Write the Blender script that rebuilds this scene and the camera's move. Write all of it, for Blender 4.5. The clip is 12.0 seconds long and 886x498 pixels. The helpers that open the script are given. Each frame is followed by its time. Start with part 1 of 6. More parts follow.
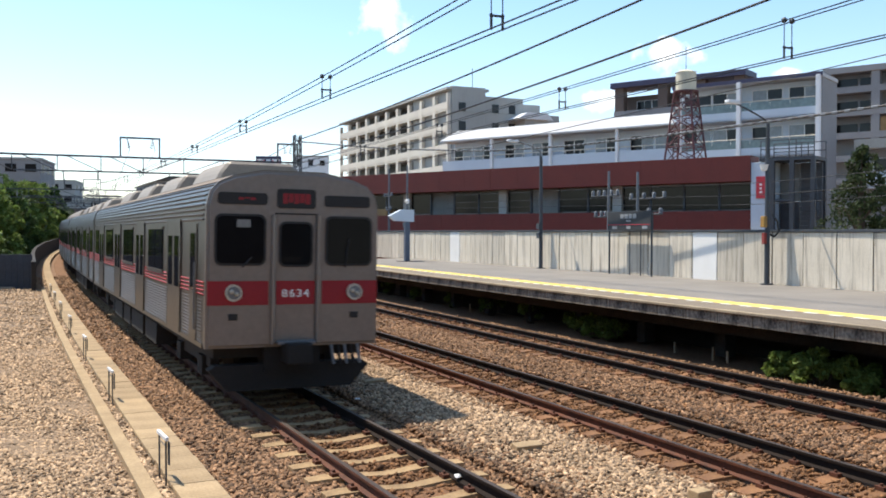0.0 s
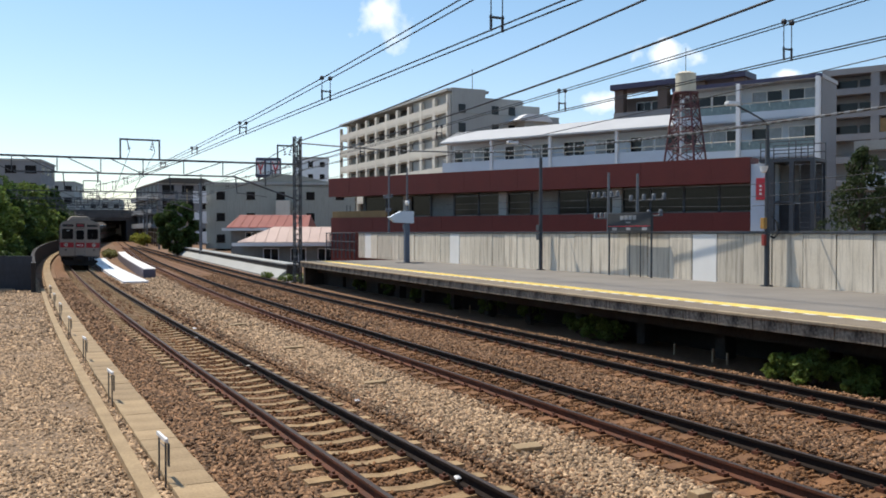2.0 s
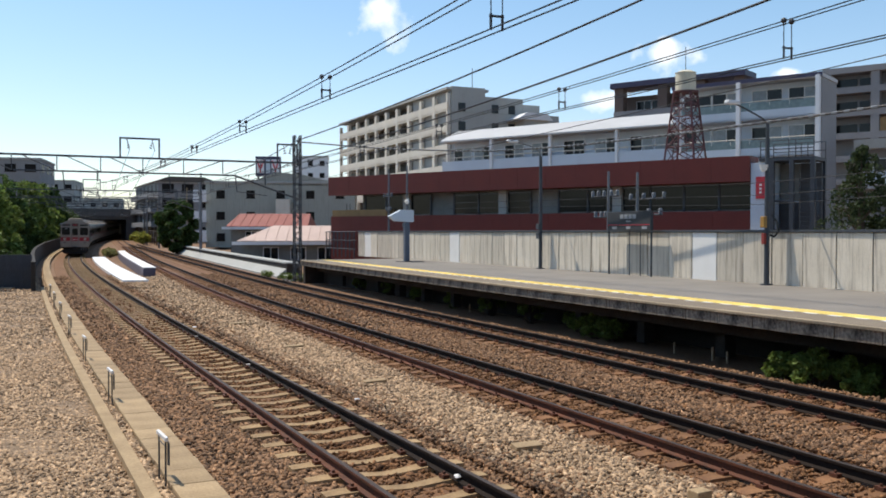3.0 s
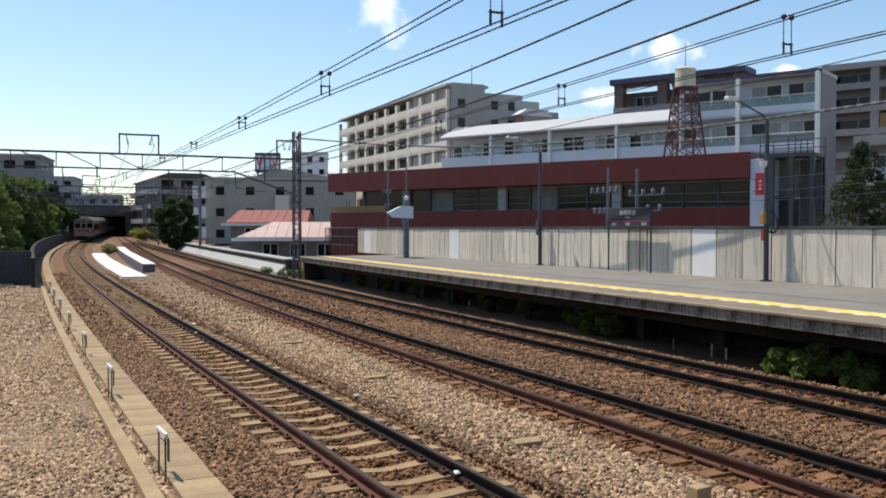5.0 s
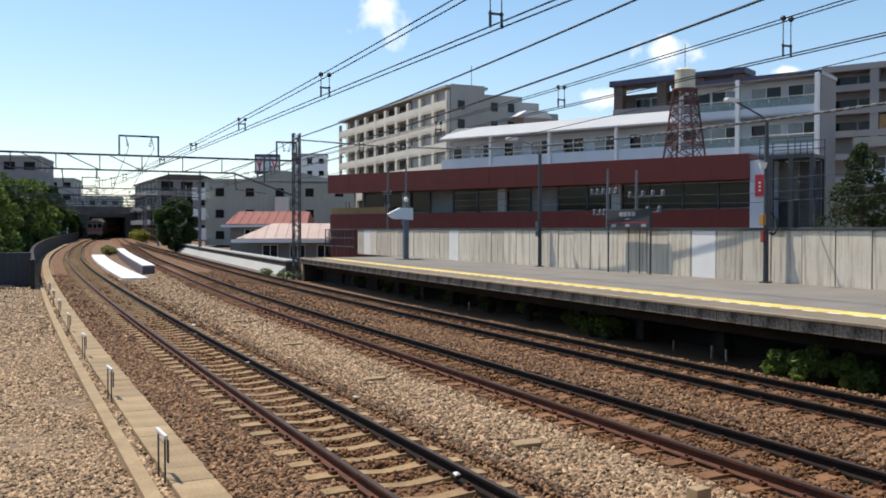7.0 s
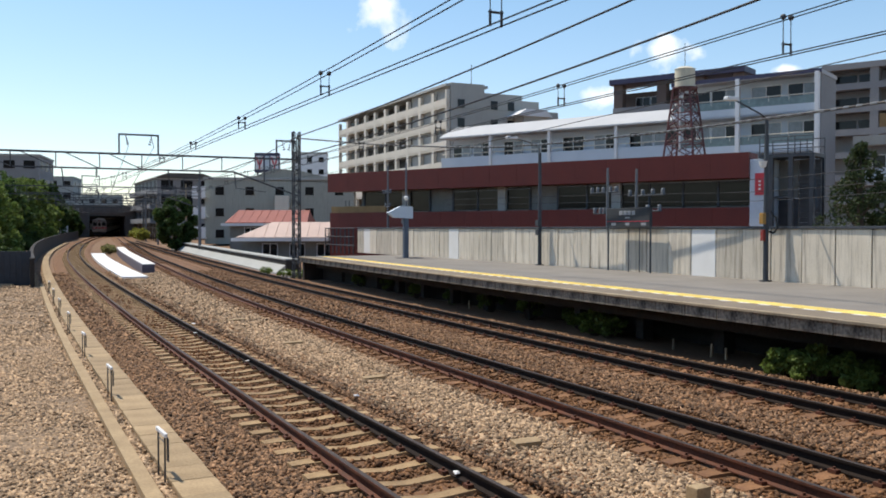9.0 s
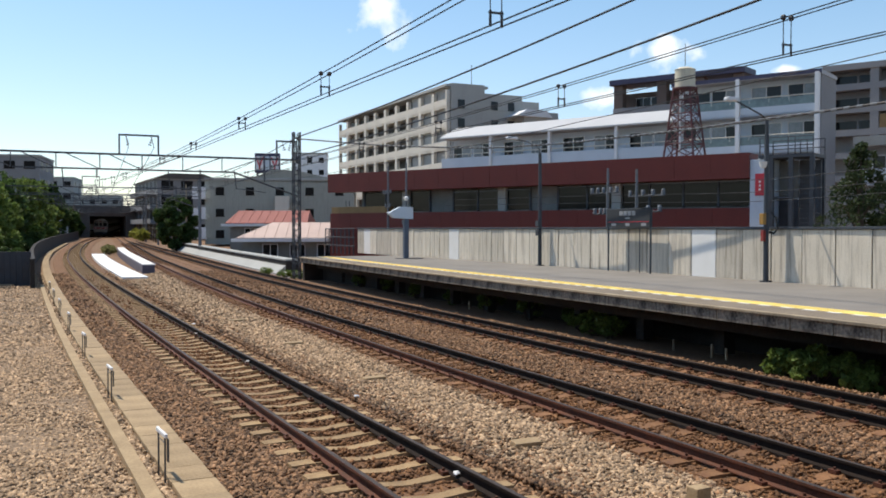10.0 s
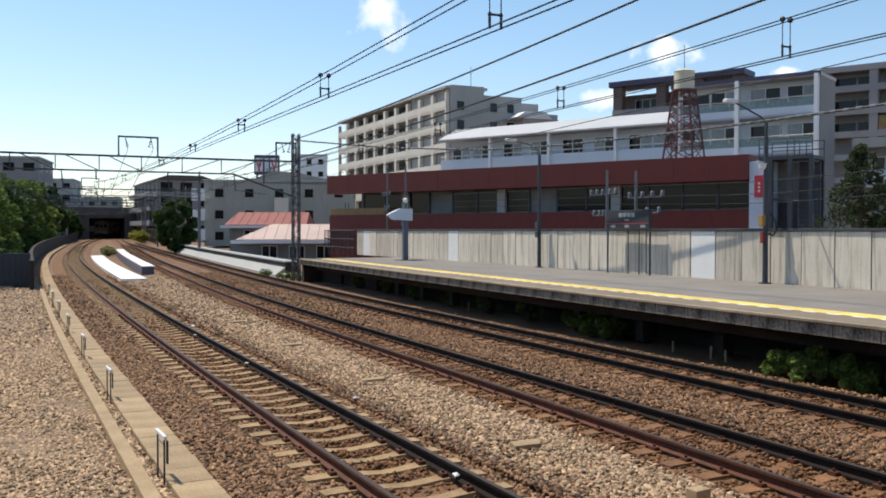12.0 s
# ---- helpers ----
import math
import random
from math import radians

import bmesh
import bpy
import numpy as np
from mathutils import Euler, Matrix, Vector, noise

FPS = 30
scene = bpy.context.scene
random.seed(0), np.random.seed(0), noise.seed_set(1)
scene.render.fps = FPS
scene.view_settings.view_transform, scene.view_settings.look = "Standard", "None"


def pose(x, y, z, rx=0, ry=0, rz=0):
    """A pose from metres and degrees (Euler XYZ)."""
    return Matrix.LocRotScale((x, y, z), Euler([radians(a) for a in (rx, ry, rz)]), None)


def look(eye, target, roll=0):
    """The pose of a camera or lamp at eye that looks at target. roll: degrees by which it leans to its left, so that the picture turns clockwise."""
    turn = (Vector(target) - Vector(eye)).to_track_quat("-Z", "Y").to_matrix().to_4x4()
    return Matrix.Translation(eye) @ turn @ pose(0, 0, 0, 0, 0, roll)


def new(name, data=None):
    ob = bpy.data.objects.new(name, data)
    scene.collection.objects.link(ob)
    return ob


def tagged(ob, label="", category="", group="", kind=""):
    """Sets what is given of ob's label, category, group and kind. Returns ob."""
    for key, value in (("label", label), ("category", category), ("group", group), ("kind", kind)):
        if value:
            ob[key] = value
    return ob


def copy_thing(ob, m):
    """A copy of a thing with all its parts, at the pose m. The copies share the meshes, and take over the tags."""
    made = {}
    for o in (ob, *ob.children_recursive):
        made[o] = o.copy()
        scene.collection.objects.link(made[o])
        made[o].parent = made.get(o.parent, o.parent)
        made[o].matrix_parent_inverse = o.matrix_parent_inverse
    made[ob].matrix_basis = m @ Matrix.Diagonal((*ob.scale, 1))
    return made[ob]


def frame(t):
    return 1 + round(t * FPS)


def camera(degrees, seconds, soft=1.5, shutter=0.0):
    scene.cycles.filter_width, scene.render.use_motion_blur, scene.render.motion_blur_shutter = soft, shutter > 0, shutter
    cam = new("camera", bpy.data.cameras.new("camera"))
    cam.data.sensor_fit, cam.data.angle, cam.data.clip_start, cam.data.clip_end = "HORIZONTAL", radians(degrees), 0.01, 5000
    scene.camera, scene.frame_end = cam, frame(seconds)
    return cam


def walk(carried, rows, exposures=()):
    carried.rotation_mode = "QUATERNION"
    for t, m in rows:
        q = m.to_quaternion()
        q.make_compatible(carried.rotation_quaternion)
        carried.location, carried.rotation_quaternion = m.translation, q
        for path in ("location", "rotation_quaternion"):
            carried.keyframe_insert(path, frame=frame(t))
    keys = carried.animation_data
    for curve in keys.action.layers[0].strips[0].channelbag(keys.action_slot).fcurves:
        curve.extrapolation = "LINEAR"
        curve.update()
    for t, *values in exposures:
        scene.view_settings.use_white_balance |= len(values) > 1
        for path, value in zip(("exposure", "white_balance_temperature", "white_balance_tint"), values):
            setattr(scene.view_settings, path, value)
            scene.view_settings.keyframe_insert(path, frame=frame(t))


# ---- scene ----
# The camera is held by someone standing still beside the line; only a slight shake.
EYE_H = 2.7
SHAKE = ((0, 5, 2), (0.5, 5.3, 1.8), (1, 6, 1.5), (1.5, 3.7, 2), (2, 7.7, 1.7), (2.5, 7, 1.5), (3, 5.5, 1.5), (3.2, 4.5, 1.3),
         (4.8, -0.5, 0.8), (5, -1, 0.7), (5.5, -3.8, 1.2), (6, 2, -0.5), (6.5, 1.7, 0), (7, 1.6, 0.2), (9, -0.8, 0),
         (9.5, 0, 0), (10, 0, 0.3), (10.5, -0.2, -0.2), (11, 0, 0), (11.5, 0.4, -0.5), (12, 3, -0.8))
cam = camera(52.2, 12.0, soft=1.8, shutter=0.12)
LENS = 784 / math.tan(radians(26.1))
walk(cam, [(t, pose(0, 0, EYE_H, 90 - math.degrees((36 - dy) / LENS), 0, math.degrees(dx / LENS))) for t, dy, dx in SHAKE],
     exposures=((0, 0.5), (0.5, 0.13), (1.0, 0.04), (1.5, 0.0), (12, 0.0)))

# ---- light ----
SUN_EL, SUN_DIR = radians(62), math.atan2(-0.84, 0.55)
world = bpy.data.worlds.new("sky")
scene.world = world
world.use_nodes = True
wn, wl = world.node_tree.nodes, world.node_tree.links
wn.clear()
sky = wn.new("ShaderNodeTexSky")
sky.sky_type, sky.sun_disc, sky.sun_elevation, sky.sun_rotation = "NISHITA", False, SUN_EL, SUN_DIR
sky.air_density, sky.dust_density, sky.ozone_density = 1.0, 0.45, 0.6
sky_bg = wn.new("ShaderNodeBackground")
sky_bg.inputs[1].default_value = 0.155
wo = wn.new("ShaderNodeOutputWorld")
coord = wn.new("ShaderNodeTexCoord")


def cloud_mask(direction, size, seed):
    """A soft ragged cloud about one direction of the sky."""
    d = Vector(direction).normalized()
    sub = wn.new("ShaderNodeVectorMath")
    sub.operation = "SUBTRACT"
    sub.inputs[1].default_value = d
    wl.new(coord.outputs["Generated"], sub.inputs[0])
    scl = wn.new("ShaderNodeVectorMath")
    scl.operation = "MULTIPLY"
    scl.inputs[1].default_value = (1 / size[0], 1 / size[0], 1 / size[1])
    wl.new(sub.outputs[0], scl.inputs[0])
    ln = wn.new("ShaderNodeVectorMath")
    ln.operation = "LENGTH"
    wl.new(scl.outputs[0], ln.inputs[0])
    nz = wn.new("ShaderNodeTexNoise")
    nz.inputs["Scale"].default_value, nz.inputs["Detail"].default_value = 34 + seed, 6
    wl.new(coord.outputs["Generated"], nz.inputs["Vector"])
    ad = wn.new("ShaderNodeMath")
    ad.operation = "MULTIPLY_ADD"
    ad.inputs[1].default_value = 2.6
    wl.new(nz.outputs["Fac"], ad.inputs[0])
    wl.new(ln.outputs["Value"], ad.inputs[2])
    mp = wn.new("ShaderNodeMapRange")
    mp.inputs[1].default_value, mp.inputs[2].default_value = 2.35, 1.55
    mp.inputs[3].default_value, mp.inputs[4].default_value = 0, 0.8
    wl.new(ad.outputs[0], mp.inputs[0])
    return mp.outputs[0]


haze = wn.new("ShaderNodeMix")
haze.data_type, haze.blend_type = "RGBA", "MULTIPLY"
haze.inputs[0].default_value = 1.0
# whitish haze low down, clearer blue overhead
height = wn.new("ShaderNodeSeparateXYZ")
wl.new(coord.outputs["Generated"], height.inputs[0])
clear = wn.new("ShaderNodeMapRange")
clear.inputs[1].default_value, clear.inputs[2].default_value = 0.0, 0.24
wl.new(height.outputs["Z"], clear.inputs[0])
tint = wn.new("ShaderNodeMix")
tint.data_type = "RGBA"
tint.inputs[6].default_value, tint.inputs[7].default_value = (1.04, 1.0, 1.06, 1), (0.9, 1.02, 1.045, 1)
wl.new(clear.outputs[0], tint.inputs[0])
wl.new(tint.outputs[2], haze.inputs[7])
wl.new(sky.outputs[0], haze.inputs[6])
last = haze.outputs[2]
for way, size, seed in (((-0.065, 1, 0.235), (0.03, 0.024), 0), ((0.242, 1, 0.196), (0.034, 0.018), 7), ((0.18, 1, 0.145), (0.025, 0.011), 3), ((0.378, 1, 0.174), (0.013, 0.005), 9)):
    mix = wn.new("ShaderNodeMix")
    mix.data_type = "RGBA"
    mix.inputs[7].default_value = (8.5, 8.5, 8.4, 1)
    wl.new(cloud_mask(way, size, seed), mix.inputs[0])
    wl.new(last, mix.inputs[6])
    last = mix.outputs[2]
wl.new(last, sky_bg.inputs[0])
wl.new(sky_bg.outputs[0], wo.inputs[0])
sun = new("sun", bpy.data.lights.new("sun", "SUN"))
sun.data.energy, sun.data.angle, sun.data.color = 4.8, radians(0.53), (1.0, 0.905, 0.77)
sun.matrix_world = look((-84 * 0.47, 55 * 0.47, 88), (0, 0, 0))

# ---- materials ----


def mat(name, a, b=None, rough=0.8, metal=0.0, scale=3.0, fine=40.0, bump=0.15, dist=0.01, streak=0.0, streak_col=(0.05, 0.045, 0.04), rnd=0.0, island=False, streak_fine=1.0):
    """Two-scale mottled surface; streak adds rain stains, rnd varies object by object."""
    m = bpy.data.materials.new(name)
    m.use_nodes = True
    n, l = m.node_tree.nodes, m.node_tree.links
    p = n["Principled BSDF"]
    p.inputs["Roughness"].default_value, p.inputs["Metallic"].default_value = rough, metal
    tc = n.new("ShaderNodeTexCoord")
    big, small = n.new("ShaderNodeTexNoise"), n.new("ShaderNodeTexNoise")
    big.inputs["Scale"].default_value, small.inputs["Scale"].default_value = scale, fine
    big.inputs["Detail"].default_value, small.inputs["Detail"].default_value = 5, 3
    l.new(tc.outputs["Object"], big.inputs["Vector"])
    l.new(tc.outputs["Object"], small.inputs["Vector"])
    b = b or tuple(x * 0.72 for x in a)
    add = n.new("ShaderNodeMath")
    add.operation = "MULTIPLY_ADD"
    add.inputs[1].default_value = 0.5
    l.new(small.outputs["Fac"], add.inputs[0])
    half = n.new("ShaderNodeMath")
    half.operation = "MULTIPLY"
    half.inputs[1].default_value = 0.5
    l.new(big.outputs["Fac"], half.inputs[0])
    l.new(half.outputs[0], add.inputs[2])
    mr = n.new("ShaderNodeMapRange")
    mr.inputs[1].default_value, mr.inputs[2].default_value = 0.36, 0.64
    l.new(add.outputs[0], mr.inputs[0])
    mx = n.new("ShaderNodeMix")
    mx.data_type = "RGBA"
    mx.inputs[6].default_value, mx.inputs[7].default_value = (*a, 1), (*b, 1)
    l.new(mr.outputs[0], mx.inputs[0])
    col = mx.outputs[2]
    if streak:
        mapn = n.new("ShaderNodeMapping")
        mapn.inputs["Scale"].default_value = (2.2 * streak_fine, 2.2 * streak_fine, 0.16)
        l.new(tc.outputs["Object"], mapn.inputs[0])
        if streak_fine > 1:
            shift = n.new("ShaderNodeMath")
            shift.operation = "MULTIPLY"
            shift.inputs[1].default_value = 40.0
            l.new(n.new("ShaderNodeObjectInfo").outputs["Random"], shift.inputs[0])
            l.new(shift.outputs[0], mapn.inputs["Location"])
        st = n.new("ShaderNodeTexNoise")
        st.inputs["Scale"].default_value, st.inputs["Detail"].default_value = 2.2, 7
        st.inputs["Roughness"].default_value = 0.68
        l.new(mapn.outputs[0], st.inputs["Vector"])
        sr = n.new("ShaderNodeMapRange")
        sr.inputs[1].default_value, sr.inputs[2].default_value, sr.inputs[4].default_value = 0.5, 0.74, streak
        l.new(st.outputs["Fac"], sr.inputs[0])
        m2 = n.new("ShaderNodeMix")
        m2.data_type = "RGBA"
        m2.inputs[7].default_value = (*streak_col, 1)
        l.new(sr.outputs[0], m2.inputs[0])
        l.new(col, m2.inputs[6])
        col = m2.outputs[2]
    if rnd:
        src = n.new("ShaderNodeNewGeometry").outputs["Random Per Island"] if island else n.new("ShaderNodeObjectInfo").outputs["Random"]
        rr = n.new("ShaderNodeMapRange")
        rr.inputs[3].default_value, rr.inputs[4].default_value = 1 - rnd, 1 + rnd
        l.new(src, rr.inputs[0])
        hs = n.new("ShaderNodeHueSaturation")
        l.new(rr.outputs[0], hs.inputs["Value"])
        l.new(col, hs.inputs["Color"])
        col = hs.outputs[0]
    l.new(col, p.inputs["Base Color"])
    if bump:
        bp = n.new("ShaderNodeBump")
        bp.inputs["Strength"].default_value, bp.inputs["Distance"].default_value = bump, dist
        l.new(add.outputs[0], bp.inputs["Height"])
        l.new(bp.outputs[0], p.inputs["Normal"])
    return m


def glow(name, col, strength):
    m = bpy.data.materials.new(name)
    m.use_nodes = True
    p = m.node_tree.nodes["Principled BSDF"]
    p.inputs["Base Color"].default_value = (*col, 1)
    p.inputs["Emission Color"].default_value, p.inputs["Emission Strength"].default_value = (*col, 1), strength
    return m


def glass(name, col, rough=0.04):
    """Dark window glass that mirrors its surroundings."""
    m = mat(name, col, tuple(x * 0.6 for x in col), rough, 0, 0.5, 3, 0)
    m.node_tree.nodes["Principled BSDF"].inputs["IOR"].default_value = 1.52
    return m


EARTH = mat("earth", (0.25, 0.145, 0.075), (0.12, 0.066, 0.034), 0.95, 0, 0.4, 12, 0.6, 0.05)
STONE = mat("ballast_stone", (0.29, 0.165, 0.086), (0.145, 0.079, 0.04), 0.9, 0, 8, 60, 0.2, 0.005, rnd=0.7, island=True)
PALESTONE = mat("pale_ballast_stone", (0.465, 0.325, 0.2), (0.26, 0.175, 0.104), 0.9, 0, 8, 60, 0.2, 0.005, rnd=0.6, island=True)
RUSTSTONE = mat("rusty_ballast_stone", (0.22, 0.105, 0.04), (0.11, 0.049, 0.019), 0.9, 0, 8, 60, 0.2, 0.005, rnd=0.45, island=True)
SLEEPER = mat("sleeper_concrete", (0.4, 0.27, 0.135), (0.22, 0.14, 0.068), 0.9, 0, 4, 50, 0.3, 0.006, rnd=0.12)
OLDSLEEPER = mat("rust_stained_sleeper", (0.25, 0.125, 0.05), (0.14, 0.062, 0.027), 0.9, 0, 4, 50, 0.3, 0.006, rnd=0.2)
GREASERAIL = mat("greased_black_rail", (0.022, 0.014, 0.0105), (0.011, 0.007, 0.0055), 0.85, 0.0, 3, 30, 0.2, 0.003)
GREASERAIL.node_tree.nodes["Principled BSDF"].inputs["Specular IOR Level"].default_value = 0.2
RAIL = mat("rusty_rail", (0.135, 0.04, 0.015), (0.055, 0.019, 0.009), 0.8, 0.1, 3, 30, 0.2, 0.003)
RAILTOP = mat("polished_rail_head", (0.06, 0.04, 0.029), (0.03, 0.02, 0.014), 0.66, 0.2, 2, 30, 0.05, 0.002)
CONCRETE = mat("pale_concrete", (0.37, 0.295, 0.2), (0.25, 0.195, 0.128), 0.9, 0, 1.5, 30, 0.25, 0.006, rnd=0.1)
WALLCON = mat("stained_wall_concrete", (0.66, 0.6, 0.5), (0.51, 0.455, 0.365), 0.9, 0, 1.1, 25, 0.2, 0.005, streak=0.85, streak_col=(0.1, 0.075, 0.055), rnd=0.14, streak_fine=1.25)
LIDCON = mat("dusty_tan_concrete", (0.4, 0.29, 0.165), (0.25, 0.175, 0.095), 0.92, 0, 2.2, 30, 0.3, 0.006, rnd=0.14)
WALLWHITE = mat("fresh_white_panel", (0.8, 0.79, 0.76), (0.72, 0.71, 0.68), 0.8, 0, 1.5, 30, 0.1, 0.003)
# Grime streaks, with the shade below the lip put into the dark tone.
EDGECON = mat("grimy_shaded_platform_edge", (0.36, 0.3, 0.23), (0.055, 0.045, 0.035), 0.9, 0, 2.5, 14, 0.3, 0.008, streak=1.0, streak_col=(0.03, 0.025, 0.02), rnd=0.12, streak_fine=3.2)
DECK = mat("platform_asphalt", (0.235, 0.213, 0.183), (0.168, 0.151, 0.129), 0.92, 0, 0.7, 60, 0.2, 0.004)
EDGEDECK = mat("platform_edge_paving", (0.235, 0.19, 0.135), (0.155, 0.122, 0.085), 0.92, 0, 1.0, 40, 0.2, 0.004)
YELLOW = mat("yellow_tactile_paving", (0.95, 0.76, 0.25), (0.85, 0.64, 0.18), 0.75, 0, 2, 30, 0.2, 0.004, rnd=0.1)
# Near-black puts the under-platform shade into the colour; the boundary wall shares it.
DARKCON = mat("near_black_concrete", (0.045, 0.038, 0.032), (0.022, 0.019, 0.016), 0.95, 0, 1, 15, 0.3, 0.01)
STEEL = mat("galvanised_steel", (0.19, 0.2, 0.215), (0.13, 0.138, 0.15), 0.55, 0.4, 3, 30, 0.1, 0.003)
DARKSTEEL = mat("dark_painted_steel", (0.07, 0.078, 0.09), (0.045, 0.05, 0.058), 0.6, 0.3, 3, 30, 0.1, 0.003)
BRIDGECON = mat("weathered_bridge_concrete", (0.17, 0.155, 0.145), (0.1, 0.09, 0.085), 0.92, 0, 0.4, 8, 0.2, 0.01, streak=0.5)
BLACK = mat("black_rubber", (0.018, 0.018, 0.018), (0.01, 0.01, 0.01), 0.7, 0, 4, 40, 0.1, 0.003)
WIRE = mat("wire_copper_dark", (0.035, 0.035, 0.038), (0.02, 0.02, 0.022), 0.5, 0.5, 3, 30, 0)
REDBAND = mat("maroon_cladding", (0.15, 0.019, 0.012), (0.105, 0.013, 0.009), 0.55, 0.1, 0.6, 12, 0.08, 0.004)
SHOPGLASS = glass("shop_window_glass", (0.012, 0.014, 0.014), 0.12)
SHOPGLASS.node_tree.nodes["Principled BSDF"].inputs["IOR"].default_value = 1.3
SHOPWALL = mat("shop_grey_wall", (0.22, 0.225, 0.215), (0.15, 0.155, 0.147), 0.8, 0, 1, 12, 0.1, 0.004)
WHITEPAINT = mat("white_paint", (0.76, 0.77, 0.78), (0.66, 0.67, 0.69), 0.6, 0, 0.8, 20, 0.08, 0.003)
BLUEGREY = mat("blue_grey_panel", (0.56, 0.625, 0.7), (0.49, 0.55, 0.62), 0.6, 0, 0.5, 12, 0.06, 0.003)
METALROOF = mat("pale_metal_roof", (0.46, 0.47, 0.48), (0.4, 0.41, 0.42), 0.6, 0.0, 0.5, 10, 0.05, 0.003)
CREAM = mat("cream_render_wall", (0.67, 0.63, 0.55), (0.58, 0.545, 0.475), 0.85, 0, 0.3, 8, 0.1, 0.005, streak=0.25, streak_col=(0.3, 0.28, 0.25))
GREYWALL = mat("grey_render_wall", (0.40, 0.405, 0.385), (0.33, 0.335, 0.32), 0.85, 0, 0.3, 8, 0.1, 0.005, streak=0.3, streak_col=(0.2, 0.2, 0.19))
GREENGREY = mat("weathered_grey_wall", (0.36, 0.37, 0.33), (0.28, 0.29, 0.26), 0.85, 0, 0.25, 8, 0.1, 0.005, streak=0.5, streak_col=(0.15, 0.16, 0.13))
DARKTAUPE = mat("dark_taupe_wall", (0.13, 0.115, 0.1), (0.09, 0.08, 0.07), 0.85, 0, 0.3, 8, 0.1, 0.005, streak=0.5)
TAUPE = mat("taupe_tile_wall", (0.275, 0.275, 0.282), (0.22, 0.22, 0.226), 0.8, 0, 0.3, 8, 0.1, 0.005)
BROWNWALL = mat("brown_tile_wall", (0.13, 0.095, 0.08), (0.1, 0.072, 0.06), 0.75, 0, 0.3, 8, 0.1, 0.005)
NAVY = mat("navy_metal_trim", (0.05, 0.05, 0.1), (0.035, 0.035, 0.075), 0.5, 0.2, 1, 10, 0.05, 0.003)
PANE = glass("dark_window_glass", (0.015, 0.017, 0.02), 0.06)
PANE.node_tree.nodes["Principled BSDF"].inputs["IOR"].default_value = 1.35
PALEPANE = glass("greenish_balcony_glass", (0.17, 0.24, 0.25), 0.1)
CURTAIN = glass("curtained_window_glass", (0.3, 0.33, 0.36), 0.15)
GALLERYPANE = glass("shaded_gallery_glass", (0.02, 0.018, 0.018), 0.3)
GALLERYPANE.node_tree.nodes["Principled BSDF"].inputs["IOR"].default_value = 1.15
OCHRE = mat("weathered_ochre_boards", (0.3, 0.2, 0.09), (0.2, 0.13, 0.06), 0.85, 0, 1.5, 20, 0.15, 0.005)
REDROOF = mat("faded_red_metal_roof", (0.29, 0.085, 0.06), (0.22, 0.064, 0.046), 0.7, 0, 0.5, 10, 0.1, 0.005)
PINKROOF = mat("sun_bleached_pink_roof", (0.56, 0.42, 0.36), (0.46, 0.34, 0.29), 0.7, 0, 0.5, 10, 0.1, 0.005)
SIGNRED = mat("sign_red", (0.55, 0.03, 0.05), (0.48, 0.025, 0.04), 0.5, 0, 2, 20, 0.03, 0.002)
SIGNDARK = mat("sign_slate_board", (0.03, 0.033, 0.038), (0.02, 0.023, 0.027), 0.7, 0, 2, 20, 0.03, 0.002)
TANKCREAM = mat("cream_tank_paint", (0.66, 0.62, 0.48), (0.54, 0.5, 0.38), 0.6, 0, 2, 20, 0.08, 0.003, streak=0.3)
TOWERRED = mat("rusty_red_tower_paint", (0.13, 0.045, 0.05), (0.075, 0.026, 0.03), 0.7, 0.1, 3, 30, 0.1, 0.003)
BARK = mat("bark", (0.09, 0.065, 0.045), (0.05, 0.036, 0.026), 0.95, 0, 6, 30, 0.5, 0.02)


def leafmat(name, a, b, rnd=0.45):
    m = mat(name, a, b, 0.6, 0, 1.2, 14, 0, rnd=rnd, island=True)
    n, l = m.node_tree.nodes, m.node_tree.links
    p = n["Principled BSDF"]
    p.inputs["Specular IOR Level"].default_value = 0.25
    tr = n.new("ShaderNodeBsdfTranslucent")
    l.new(p.inputs["Base Color"].links[0].from_socket, tr.inputs[0])
    mx = n.new("ShaderNodeMixShader")
    mx.inputs[0].default_value = 0.4
    l.new(p.outputs[0], mx.inputs[1])
    l.new(tr.outputs[0], mx.inputs[2])
    l.new(mx.outputs[0], n["Material Output"].inputs["Surface"])
    return m


LEAF = leafmat("leaf_mid_green", (0.17, 0.23, 0.055), (0.1, 0.15, 0.033))
LEAFDARK = leafmat("leaf_dark_green", (0.075, 0.125, 0.034), (0.046, 0.08, 0.022))
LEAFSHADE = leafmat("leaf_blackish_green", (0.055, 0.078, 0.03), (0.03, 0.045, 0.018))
LEAFYELLOW = leafmat("leaf_yellow_green", (0.36, 0.34, 0.06), (0.22, 0.24, 0.05))
DRYGRASS = leafmat("dry_grass_blades", (0.28, 0.25, 0.1), (0.16, 0.17, 0.06))
STAINLESS = mat("stainless_steel_body", (0.125, 0.117, 0.11), (0.088, 0.082, 0.077), 0.36, 0.85, 0.6, 14, 0.03, 0.002, streak=0.5, streak_col=(0.075, 0.065, 0.056))
FACEGREY = mat("cab_front_metal", (0.235, 0.204, 0.18), (0.195, 0.169, 0.148), 0.42, 0.4, 0.8, 14, 0.03, 0.002)
TRAINRED = mat("red_stripe_film", (0.29, 0.008, 0.015), (0.24, 0.006, 0.012), 0.65, 0, 1, 20, 0.02, 0.002)
